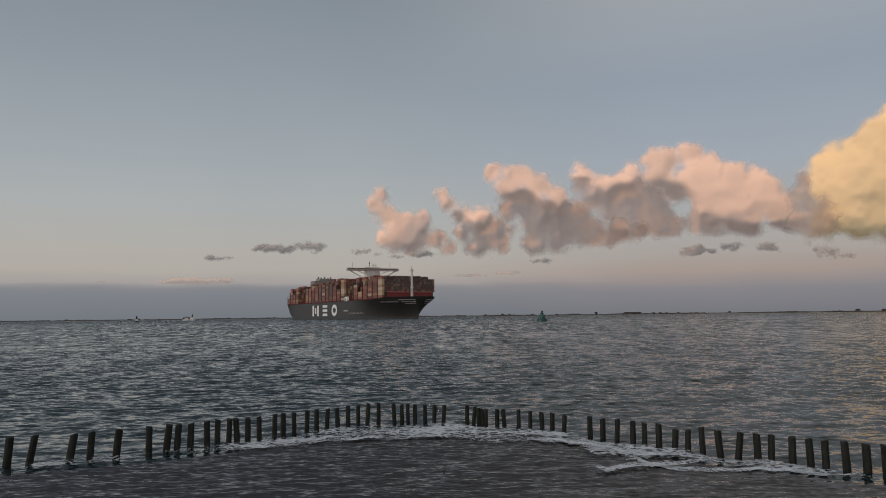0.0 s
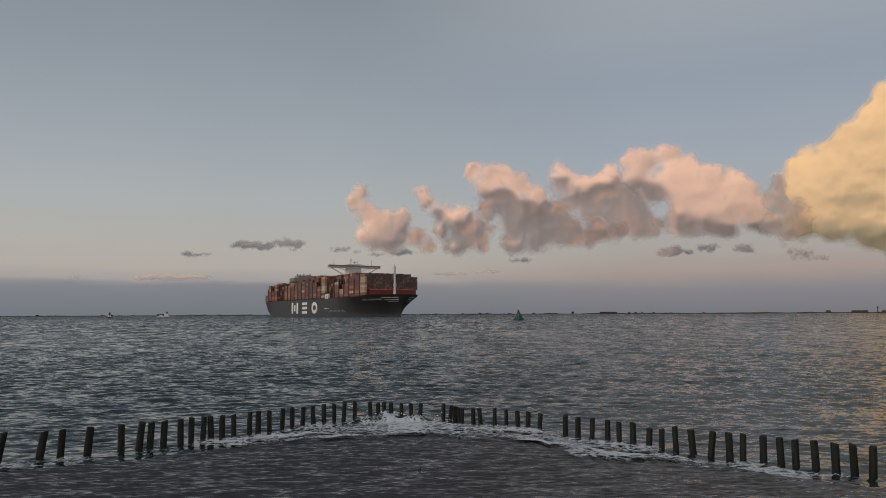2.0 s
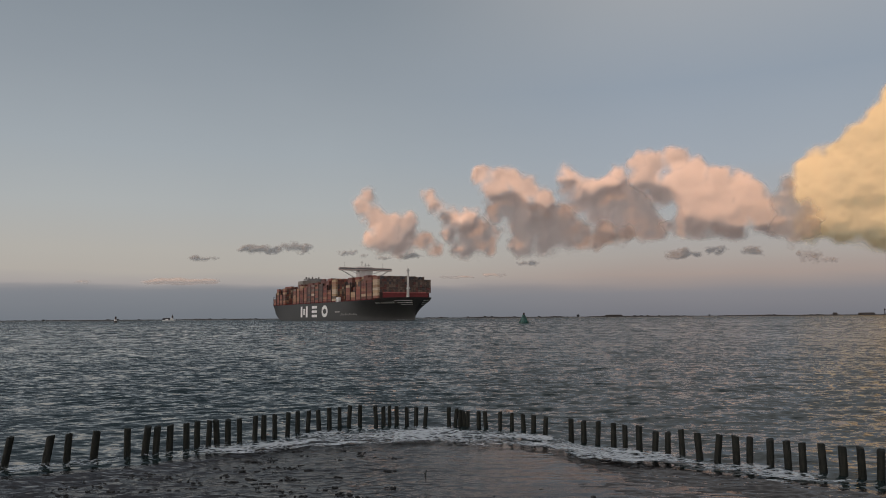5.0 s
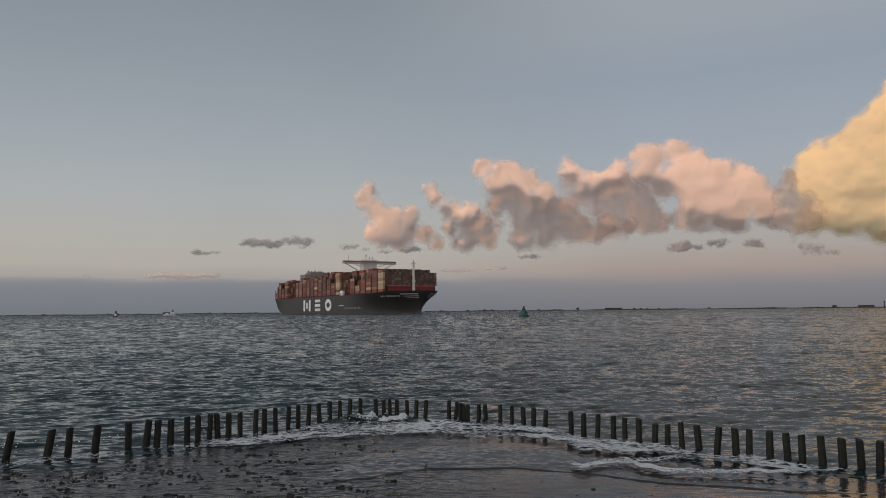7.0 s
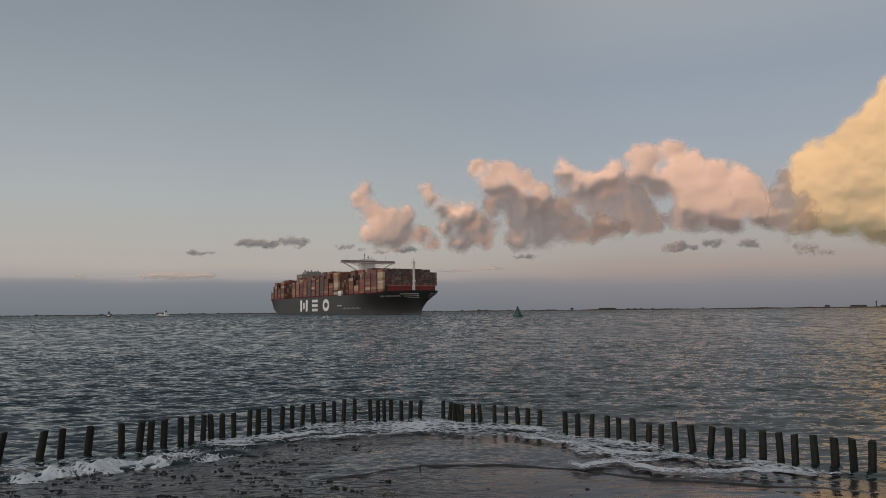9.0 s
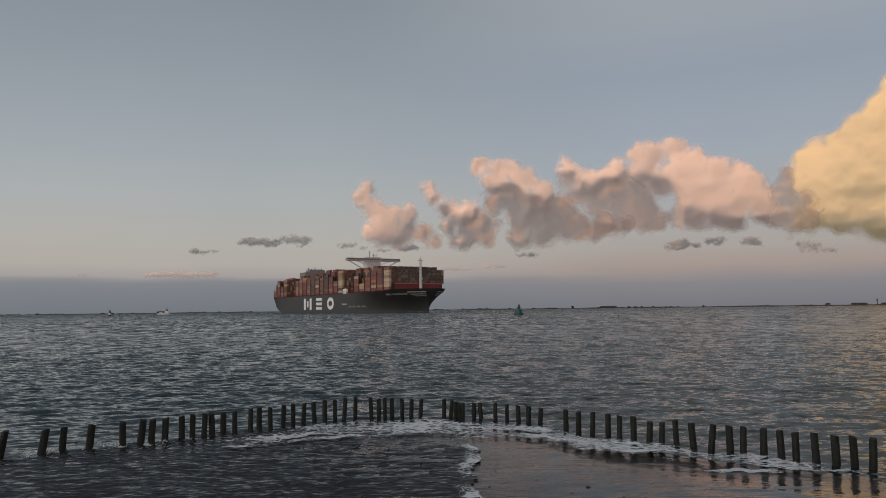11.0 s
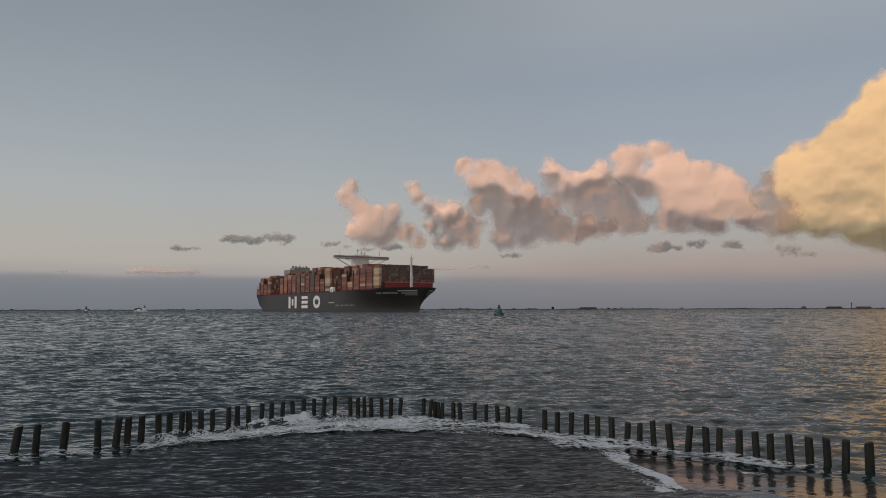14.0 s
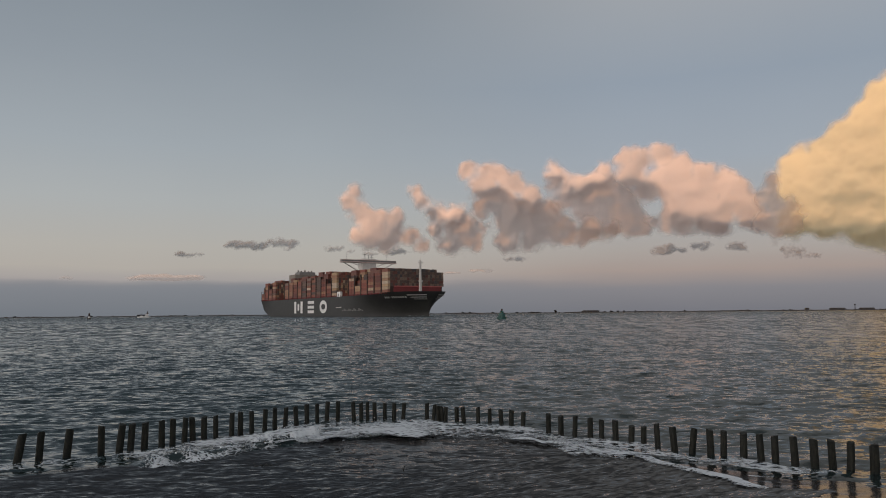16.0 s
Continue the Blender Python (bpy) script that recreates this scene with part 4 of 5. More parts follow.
# ---------- buoy ----------
def build_buoy():
    b = new("buoy")
    tagged(b, "green painted steel navigation buoy with lattice top", "buoy")
    bm = bmesh.new()
    tube(bm, [(1.3, -1.0, 0, 0), (1.85, -0.5, 0, 0), (1.95, 0.1, 0, 0), (1.95, 0.8, 0, 0), (1.8, 1.0, 0, 0)], 24)
    part("float", bm, M_BUOY, b, "green steel float")
    bm = bmesh.new()
    tube(bm, [(1.45, 1.0, 0, 0), (1.25, 2.0, 0, 0), (0.95, 2.5, 0, 0)], 14)
    part("skirt", bm, M_BUOY, b)
    bm = bmesh.new()
    tube(bm, [(0.62, 2.5, 0, 0), (0.5, 3.3, 0, 0)], 10)
    part("tower", bm, M_BUOY, b)
    for i in range(4):
        th = math.pi / 4 + i * math.pi / 2
        bm = bmesh.new()
        beam(bm, (1.6 * math.cos(th), 1.6 * math.sin(th), 0.95), (0.55 * math.cos(th), 0.55 * math.sin(th), 3.2), 0.07)
        part("strut", bm, M_BUOY, b)
    bm = bmesh.new()
    tube(bm, [(0.3, 3.3, 0, 0), (0.3, 3.5, 0, 0), (0.42, 3.52, 0, 0), (0.38, 3.9, 0, 0), (0.05, 4.2, 0, 0)], 12)
    part("topmark", bm, M_SHIP_DARK, b, "dark lantern and topmark")
    return b


BUOY = build_buoy()
BUOY.location = (37.7, 278.0, 0.0)


# ---------- the far shore ----------
def at_az(az, r, z=0.0):
    a = radians(az)
    return Vector((r * math.sin(a), r * math.cos(a), z))


def build_shore():
    rng = np.random.default_rng(3)
    az = np.arange(-48, 50, 0.05)
    rr = np.array([0, 12, 40, 90, 200, 500, 1100])
    A, R = np.meshgrid(az, rr)
    prof = 4.4 + 1.5 * lattice(A * 1.0, A * 0, 2.3, rng) + 1.0 * lattice(A, A * 0, 0.6, rng) + 0.7 * lattice(A, A * 0, 0.17, rng)
    prof = prof + 3.5 * np.exp(-((A - 14.3) / 0.75) ** 2) + 2.5 * np.exp(-((A - 25.6) / 0.5) ** 2)
    prof = prof * (0.75 - 0.2 * smooth01((-6 - A) / 8))
    Z = np.interp(R, rr, [-1.0, 0.35, 0.75, 1.0, 0.9, 0.8, 0.4]) * prof
    dist = 2950 + R + 60 * lattice(A, A * 0, 4.0, rng)
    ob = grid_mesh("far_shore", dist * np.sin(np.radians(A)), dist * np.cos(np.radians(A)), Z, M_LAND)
    tagged(ob, "low dark far shore with dunes and scrub", "shore", kind="structure")
    # scrub along the shore
    bm = bmesh.new()
    r = random.Random(9)
    for i in range(1100):
        a = r.uniform(-40, 42)
        k = 0.5 + 0.5 * math.sin(a * 1.7) * math.sin(a * 0.37 + 1)
        if r.random() > 0.45 + 0.55 * k:
            continue
        s = r.uniform(1.5, 4.4) * (0.4 + 0.8 * k * k)
        p = at_az(a, 3015 + r.uniform(0, 60), 2.0)
        bm2 = bmesh.ops.create_icosphere(bm, subdivisions=1, radius=s)
        for v in bm2["verts"]:
            v.co = Vector((v.co.x * r.uniform(1.2, 2.4), v.co.y, v.co.z * r.uniform(0.7, 1.1))) + p
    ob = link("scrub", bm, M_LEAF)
    tagged(ob, "dark scrub along the far shore", "scrub", kind="stuff")


build_shore()


def build_far_tree(az, height, width, seed):
    r = random.Random(seed)
    t = new("tree")
    t.location = at_az(az, 3020, 1.2)
    tagged(t, "dark broad tree on the far shore", "tree", "trees on the far shore")
    bm = bmesh.new()
    tube(bm, [(0.7, 0, 0, 0), (0.5, height * 0.4, 0.2, 0), (0.15, height * 0.8, 0.4, 0)], 7)
    for k in range(4):
        beam(bm, (0.2, 0, height * 0.4), (r.uniform(-1, 1) * width * 0.3, r.uniform(-1, 1), height * 0.65), 0.2)
    part("trunk", bm, M_ROOF, t)
    bm = bmesh.new()
    for k in range(90):
        x, z = r.gauss(0, width * 0.22), height * (0.5 + 0.22 * r.gauss(0, 1))
        q = bmesh.ops.create_icosphere(bm, subdivisions=1, radius=r.uniform(0.7, 1.7))
        for v in q["verts"]:
            v.co = v.co * r.uniform(0.7, 1.3) + Vector((x, r.gauss(0, width * 0.2), min(max(z, height * 0.1), height)))
    part("crown", bm, M_LEAF, t)


for i, (a_, h_, w_) in enumerate([(11.93, 13.5, 9), (4.68, 9, 12), (5.2, 8, 10), (3.3, 7, 8), (17.16, 8.5, 6), (16.2, 8, 9), (16.7, 7, 8), (18.0, 7, 8), (21.6, 7, 6),
                                  (7.0, 6, 10), (-13.2, 5, 9), (-15.5, 5, 14), (-16.6, 5, 12), (-21.5, 4.5, 8), (-27.6, 5, 8), (26.0, 6, 10), (8.9, 5.5, 9)]):
    build_far_tree(a_, 0.75 * h_, w_, 60 + i)


def build_far_building(az0, az1, height, label, windows=8):
    b = new("house")
    mid_ = (az0 + az1) / 2
    half = 3010 * radians(az1 - az0) / 2
    b.matrix_basis = Matrix.Translation(at_az(mid_, 3010, 2.0)) @ pose(0, 0, 0, 0, 0, -mid_)
    tagged(b, label, "building", "buildings on the far shore")
    bm = bmesh.new()
    box(bm, -half, 0, -2, half, 14, height, 0.2)
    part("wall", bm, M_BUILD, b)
    bm = bmesh.new()
    v = [bm.verts.new(c) for c in ((-half - 0.6, -0.6, height), (half + 0.6, -0.6, height), (half + 0.6, 14.6, height), (-half - 0.6, 14.6, height),
                                   (-half + 3, 7, height + 2.6), (half - 3, 7, height + 2.6))]
    for f in ((0, 1, 5, 4), (1, 2, 5), (2, 3, 4, 5), (3, 0, 4), (3, 2, 1, 0)):
        bm.faces.new([v[i] for i in f])
    part("roof", bm, M_ROOF, b)
    for i in range(windows):
        x = -half + (i + 0.5) * 2 * half / windows
        bm = bmesh.new()
        box(bm, x - 1.0, -0.06, height * 0.4, x + 1.0, 0.1, height * 0.75)
        part("window", bm, M_GLASS_DARK, b)


build_far_building(31.25, 32.25, 5.5, "long low pale building on the far shore")
build_far_building(33.05, 34.0, 5.0, "long low building with hipped roof")
build_far_building(29.70, 30.0, 6.5, "small dark house on the far shore", 3)
build_far_building(14.0, 15.3, 5.0, "long pale barn behind the far dunes", 6)
build_far_building(-19.9, -19.2, 4.0, "low pale house on the far shore", 4)


def build_tower():
    t = new("tower")
    t.location = at_az(32.82, 3010, 2.0)
    tagged(t, "slim dark water tower on the far shore", "tower")
    bm = bmesh.new()
    tube(bm, [(1.6, -2, 0, 0), (1.2, 15, 0, 0), (1.2, 17, 0, 0)], 10)
    part("shaft", bm, M_BUILD, t)
    bm = bmesh.new()
    tube(bm, [(1.2, 16, 0, 0), (2.6, 17.5, 0, 0), (2.6, 20, 0, 0), (0.6, 21.5, 0, 0)], 12)
    part("head", bm, M_ROOF, t)


build_tower()


def build_beacon():
    b = new("beacon")
    b.location = at_az(-23.05, 770, 0.0)
    tagged(b, "small white sea beacon with dark lantern", "beacon")
    bm = bmesh.new()
    tube(bm, [(1.45, -1.0, 0, 0), (1.5, 1.2, 0, 0), (1.2, 1.3, 0, 0)], 14)
    part("foot", bm, M_SHIP_DARK, b)
    bm = bmesh.new()
    tube(bm, [(1.2, 1.3, 0, 0), (1.2, 1.6, 0, 0), (1.0, 3.0, 0, 0)], 14)
    part("body", bm, M_WHITE_MARK, b)
    bm = bmesh.new()
    tube(bm, [(1.35, 3.0, 0, 0), (1.35, 3.3, 0, 0), (0.7, 3.35, 0, 0), (0.7, 5.0, 0, 0), (0.9, 5.1, 0, 0), (0.1, 6.0, 0, 0)], 12)
    part("lantern", bm, M_SHIP_DARK, b)


def build_boat():
    b = new("motor_boat")
    b.matrix_basis = Matrix.Translation(at_az(-19.45, 1165, 0)) @ pose(0, 0, 0, 0, 0, 19.5)
    tagged(b, "small white work boat lying off the shore", "boat")
    bm = bmesh.new()
    outline = [(-9, 1.2), (-8.5, 2.2), (0, 2.6), (6, 2.0), (9.5, 0.05), (6, -2.0), (0, -2.6), (-8.5, -2.2), (-9, -1.2)]
    lo = [bm.verts.new((x * 0.94, y * 0.8, -0.6)) for x, y in outline]
    hi = [bm.verts.new((x, y, 1.9 + 0.06 * max(x, 0))) for x, y in outline]
    for i in range(len(outline)):
        j = (i + 1) % len(outline)
        bm.faces.new((lo[i], lo[j], hi[j], hi[i])[::-1])
    bm.faces.new(hi[::-1])
    bm.faces.new(lo)
    part("hull", bm, M_WHITE_MARK, b)
    bm = bmesh.new()
    box(bm, 1.5, -1.7, 1.9, 6.5, 1.7, 5.2, 0.15)
    box(bm, -5.5, -1.4, 1.9, -1.0, 1.4, 3.4, 0.15)
    part("wheelhouse", bm, M_WHITE_MARK, b)
    bm = bmesh.new()
    beam(bm, (5, 0, 5.1), (5, 0, 10.0), 0.3)
    beam(bm, (-3.5, 0, 3.3), (-3.5, 0, 7.0), 0.2)
    box(bm, 3.8, -1.0, 5.2, 6.2, 1.0, 7.6, 0.1)
    part("mast", bm, M_SHIP_DARK, b)


build_beacon()
build_boat()


# ---------- the row of posts ----------
POST_AZ_A = (-30.85, -29.60, -27.15, -25.85, -24.18, -21.99, -20.85, -20.10, -19.16, -18.00, -17.26, -16.47, -15.84, -15.08, -14.23, -13.13,
             -12.47, -11.64, -10.72, -9.96, -9.20, -8.31, -7.54, -6.76, -6.07, -5.20, -3.93, -3.36, -2.88, -2.35, -1.55, -0.85, -0.14)
POST_AZ_B = (1.73, 2.21, 2.66, 2.97, 3.19, 4.08, 4.65, 5.76, 6.64, 7.57, 8.31, 9.19, 11.19, 12.14, 13.17, 14.36, 15.20, 16.25, 17.36, 18.27,
             19.33, 20.54, 21.69, 23.05, 23.90, 25.26, 26.42, 27.33, 28.59, 29.82, 30.92, 31.99, 33.41)
POST_TOP_AZ = (-31, -26, -20, -15, -9, -5, -2, 1.7, 2.8, 6, 9, 12.5, 16.2, 17, 18.5, 19.2, 34)
POST_TOP_Z = (0.53, 0.50, 0.52, 0.50, 0.468, 0.49, 0.425, 0.45, 0.37, 0.375, 0.37, 0.46, 0.45, 0.38, 0.38, 0.46, 0.46)


def build_post(az, seed):
    r = random.Random(seed)
    n, rings = 14, 10
    d = float(row_distance(az))
    base = at_az(az, d)
    sand = float(sand_height(np.array([base.x]), np.array([base.y]))[0])
    top = float(np.interp(az, POST_TOP_AZ, POST_TOP_Z)) + r.uniform(-0.012, 0.012)
    rad = float(np.interp(az, (-31, -15, -3, 5, 14, 33), (0.066, 0.056, 0.047, 0.048, 0.053, 0.060))) * r.uniform(0.9, 1.1)
    lx, ly = r.gauss(0.0, 0.02), r.gauss(0, 0.02)
    if az < -22:
        lx += 0.05
    bm = bmesh.new()
    lo, hi = sand - 0.5, top
    wob = [r.uniform(0.93, 1.07) for _ in range(n)]
    loops = []
    for k in range(rings + 1):
        f = k / rings
        z = lo + (hi - lo) * f
        taper = 1.06 - 0.10 * f
        if k == rings:
            taper *= 0.96
        if k == rings - 1:
            z = hi - 0.022
        ring = []
        for i in range(n):
            th = 2 * math.pi * i / n
            q = rad * taper * wob[i] * (1 + r.uniform(-0.035, 0.035))
            dz = (r.uniform(-0.008, 0.008) + 0.012 * math.sin(th + seed)) if k >= rings - 1 else 0
            ring.append(bm.verts.new((q * math.cos(th) + lx * (z - sand) / 0.5, q * math.sin(th) + ly * (z - sand) / 0.5, z + dz)))
        loops.append(ring)
    for a, b in zip(loops, loops[1:]):
        for i in range(n):
            bm.faces.new((a[i], a[(i + 1) % n], b[(i + 1) % n], b[i]))
    bm.faces.new(loops[0][::-1])
    c = bm.verts.new((lx * (hi - sand) / 0.5, ly * (hi - sand) / 0.5, hi + 0.006))
    for i in range(n):
        bm.faces.new((loops[-1][i], loops[-1][(i + 1) % n], c))
    ob = link("wooden_post", bm, M_POST, smooth=True)
    ob.data.set_sharp_from_angle(angle=radians(38))
    ob.location = (base.x, base.y, 0)
    lean = "leaning" if abs(lx) + abs(ly) > 0.05 else "upright"
    tagged(ob, f"{lean} round weathered timber post standing in the surf", "post", "row of posts in the surf")


for i, a_ in enumerate(POST_AZ_A + POST_AZ_B):
    build_post(a_, 100 + i)


# ---------- foam inside the row ----------
def build_foam(name, az0, az1, s0, s1, seed, material, peak, label, thick=0.015, n_az=260, n_s=60, gaps=0.6):
    """A lace of foam along the row: az range, and how far inside the row it reaches (s0 to s1, metres)."""
    rng = np.random.default_rng(seed)
    az = np.linspace(az0, az1, n_az)
    A, K = np.meshgrid(az, np.linspace(0, 1, n_s))
    f0, f1 = np.interp(A, np.linspace(az0, az1, len(s0)), s0), np.interp(A, np.linspace(az0, az1, len(s1)), s1)
    wob = 0.25 * lattice(A, A * 0, 3.0, rng) + 0.12 * lattice(A, A * 0, 0.9, rng)
    S = f0 + (f1 - f0) * K + wob
    R = row_distance(A) - S
    X, Y = R * np.sin(np.radians(A)), R * np.cos(np.radians(A))
    edge = smooth01(K / 0.25) * smooth01((1 - K) / 0.18) * smooth01((A - az0) / 3) * smooth01((az1 - A) / 3)
    patch = 0.5 + 0.5 * fbm(X, Y * 1.8, 1.3, rng, 3)
    dens = edge * np.clip(peak * (1 - gaps + gaps * 1.4 * patch), 0, 1)
    Z = np.maximum(np.maximum(0.055, sand_height(X, Y) + 0.060), film_level(X, Y) + 0.024) + thick * (0.6 + 0.4 * lattice(X, Y, 0.25, rng))
    ob = grid_mesh(name, X, Y, Z, material, density=dens, keep=(dens[:-1, :-1] + dens[1:, 1:]) > 0.02)
    tagged(ob, label, "foam", kind="stuff")
    return ob


FOAM_APEX = build_foam("foam", -19, 20, (0.1, 0.15, 0.1, 0.1, 0.15, 0.3), (0.7, 2.1, 3.0, 2.9, 1.9, 1.1), 71, M_FOAM, 0.64, "lacy white sea foam churning inside the posts", n_az=340, n_s=90)
FOAM_RIM = build_foam("foam", -17, 15, (0.7, 1.9, 2.7, 2.6, 1.9, 1.2), (1.0, 2.25, 3.1, 2.95, 2.3, 1.6), 75, M_FOAM_FINE, 0.85, "broken bright rim of sea foam", gaps=0.9, n_s=40)
FOAM_LINE = build_foam("foam", 6, 32, (2.2, 1.45, 1.15, 1.0, 0.65), (2.6, 1.8, 1.5, 1.25, 0.85), 72, M_FOAM_FINE, 0.85, "bright line of foam at the edge of the swash", gaps=0.7, n_s=40)
FOAM_TRAIL = build_foam("foam", 9, 30, (0.2, 0.3, 0.3, 0.2), (2.7, 2.1, 1.6, 1.0), 76, M_FOAM, 0.52, "thin trailing foam among the posts", n_s=60)
FOAM_BRANCH = build_foam("foam", 9.5, 21, (3.4, 3.0, 2.2, 1.4, 0.9), (3.9, 3.5, 2.75, 1.8, 1.2), 77, M_FOAM_FINE, 1.0, "forked line of foam left by the backwash", gaps=0.7, n_s=30)
FOAM_PATCH = build_foam("foam", 13, 29, (2.5, 2.4, 2.1, 1.7, 1.1), (2.95, 2.85, 2.55, 2.05, 1.4), 78, M_FOAM_FINE, 0.9, "stranded lace of foam on the wet sand", gaps=0.7, n_s=40)
FOAM_LEFT = build_foam("foam", -32, -11, (0.0, 0.1, 0.2), (0.7, 1.0, 1.5), 73, M_FOAM, 0.40, "thin foam drifting behind the posts", n_s=60)


FOAM_SURGE = build_foam("foam", -22, 4, (0.2, 0.4, 0.5, 0.4), (0.9, 2.0, 2.8, 3.1), 79, M_FOAM, 0.70, "broad lacy sheet of foam riding on the surge", n_az=320, n_s=90)


# ---------- small things on the wet sand ----------
def ground_at(x, y):
    return float(sand_height(np.array([x]), np.array([y]))[0])


def build_casts():
    """Worm casts and small dark stones, thickest on the flat part of the beach."""
    r = random.Random(21)
    ball = bmesh.new()
    bmesh.ops.create_icosphere(ball, subdivisions=1, radius=1.0)
    ball_co, ball_faces = [v.co.copy() for v in ball.verts], [[v.index for v in f.verts] for f in ball.faces]
    ball.free()
    co, faces, made = [], [], 0
    while made < 300:
        x, y = r.uniform(-8.2, 0.6), 9.1 + 4.6 * r.random() ** 2.0
        s_ = float(row_distance(math.degrees(math.atan2(x, y)))) - math.hypot(x, y)
        if s_ < 1.0 or r.random() < smooth01((x + 3.2) / 3.4) or r.random() < 0.55 * smooth01((2.4 - s_) / 1.5):
            continue
        made += 1
        turn = r.uniform(-0.5, 0.2)
        for k in range(r.choice((2, 3, 4, 5))):
            f = r.gauss(0, 0.055)
            c = Vector((x + f, y + f * turn + r.gauss(0, 0.02), ground_at(x, y) + 0.010))
            sx, sy, sz = r.uniform(0.016, 0.044), r.uniform(0.009, 0.018), r.uniform(0.007, 0.019)
            faces += [[i + len(co) for i in f_] for f_ in ball_faces]
            for v in ball_co:
                g = r.uniform(0.8, 1.2)
                co.append(Vector((v.x * sx * g, v.y * sy * g, v.z * sz * g)) + c)
    me = bpy.data.meshes.new("worm_casts")
    me.from_pydata(co, [], faces)
    me.materials.append(mat("dark_cast_sand", (0.014, 0.014, 0.014), 0.85, 0, 12.0, 0.5, 0.5, 60))
    ob = new("worm_casts", me)
    tagged(ob, "small dark worm casts and stones on wet sand", "worm casts", kind="stuff")


build_casts()
M_WEED = mat("green_weed", (0.050, 0.066, 0.016), 0.5, 0, 9.0, 0.6, color2=(0.022, 0.026, 0.010))
M_PEBBLE = mat("dark_pebble", (0.020, 0.019, 0.018), 0.6, 0, 30.0, 0.5, 0.4, 80)
M_SHELL = mat("pale_shell", (0.22, 0.20, 0.18), 0.5, 0, 30.0, 0.4, 0.3, 90)


def build_weed(x, y, width, seed):
    """A low mat of short weed blades, each a tapered three-sided strand that bends over."""
    r = random.Random(seed)
    bm = bmesh.new()
    z0 = ground_at(x, y)
    for k in range(int(150 * width)):
        c = Vector((r.gauss(0, width * 0.26), r.gauss(0, 0.07), z0 - 0.01))
        lean = Vector((r.uniform(-1, 1), r.uniform(-1, 1), 0)) * 0.05
        h, w = r.uniform(0.03, 0.085), r.uniform(0.003, 0.007)
        rings = []
        for j, f in enumerate((0.0, 0.5, 1.0)):
            p = c + lean * f * f + Vector((0, 0, h * (f - 0.35 * f * f)))
            rings.append([bm.verts.new(p + Vector((w * (1.1 - f) * math.cos(2.1 * i + k), w * (1.1 - f) * math.sin(2.1 * i + k), 0))) for i in range(3)])
        for a, b in zip(rings, rings[1:]):
            for i in range(3):
                bm.faces.new((a[i], a[(i + 1) % 3], b[(i + 1) % 3], b[i]))
    ob = link("weed_tuft", bm, M_WEED)
    ob.location = (x, y, 0)
    tagged(ob, "low green tuft of weed growing on the wet sand", "weed", "weed tufts on the beach")


for i, (x_, y_, w_) in enumerate(((-2.2, 9.68, 0.75), (-0.45, 9.72, 0.28), (-2.95, 9.6, 0.35), (-4.7, 9.65, 0.4))):
    build_weed(x_, y_, w_, 500 + i)


def build_twig():
    bm = bmesh.new()
    z0 = ground_at(-0.03, 11.26)
    beam(bm, (0, 0, z0 - 0.05), (0.008, 0, z0 + 0.045), 0.009, 7)
    beam(bm, (0.008, 0, z0 + 0.035), (0.026, 0.004, z0 + 0.085), 0.007, 7)
    beam(bm, (0.004, 0, z0 + 0.03), (-0.016, 0.0, z0 + 0.055), 0.005, 6)
    ob = link("twig", bm, M_POST, smooth=True)
    ob.location = (-0.03, 11.26, 0)
    tagged(ob, "small dark forked twig stuck in the sand", "twig")


build_twig()


def build_pebble(x, y, size, material, label, seed):
    r = random.Random(seed)
    bm = bmesh.new()
    q = bmesh.ops.create_icosphere(bm, subdivisions=2, radius=size)
    k = r.uniform(0.4, 0.65)
    for v in q["verts"]:
        v.co = v.co * r.uniform(0.92, 1.08)
        v.co = Vector((v.co.x * 1.25, v.co.y * 0.85, v.co.z * k))
    ob = link("pebble" if material is M_PEBBLE else "shell", bm, material, smooth=True)
    ob.location = (x, y, ground_at(x, y) + 0.25 * size)
    tagged(ob, label, "pebble" if material is M_PEBBLE else "shell", "pebbles and shells on the beach")


for i, (x_, y_, r_) in enumerate(((2.23, 9.86, 0.028), (3.6, 10.9, 0.02), (0.9, 9.9, 0.018), (4.4, 10.3, 0.022), (1.7, 11.3, 0.016))):
    build_pebble(x_, y_, r_, M_PEBBLE, "small dark wet pebble on the sand", 520 + i)
for i, (x_, y_, r_) in enumerate(((1.6, 10.33, 0.026), (3.14, 10.04, 0.03), (2.91, 9.53, 0.024), (2.54, 9.33, 0.034), (1.95, 9.6, 0.024), (0.55, 9.39, 0.02), (2.59, 10.19, 0.016))):
    build_pebble(x_, y_, r_, M_SHELL, "small pale broken shell on wet sand", 540 + i)


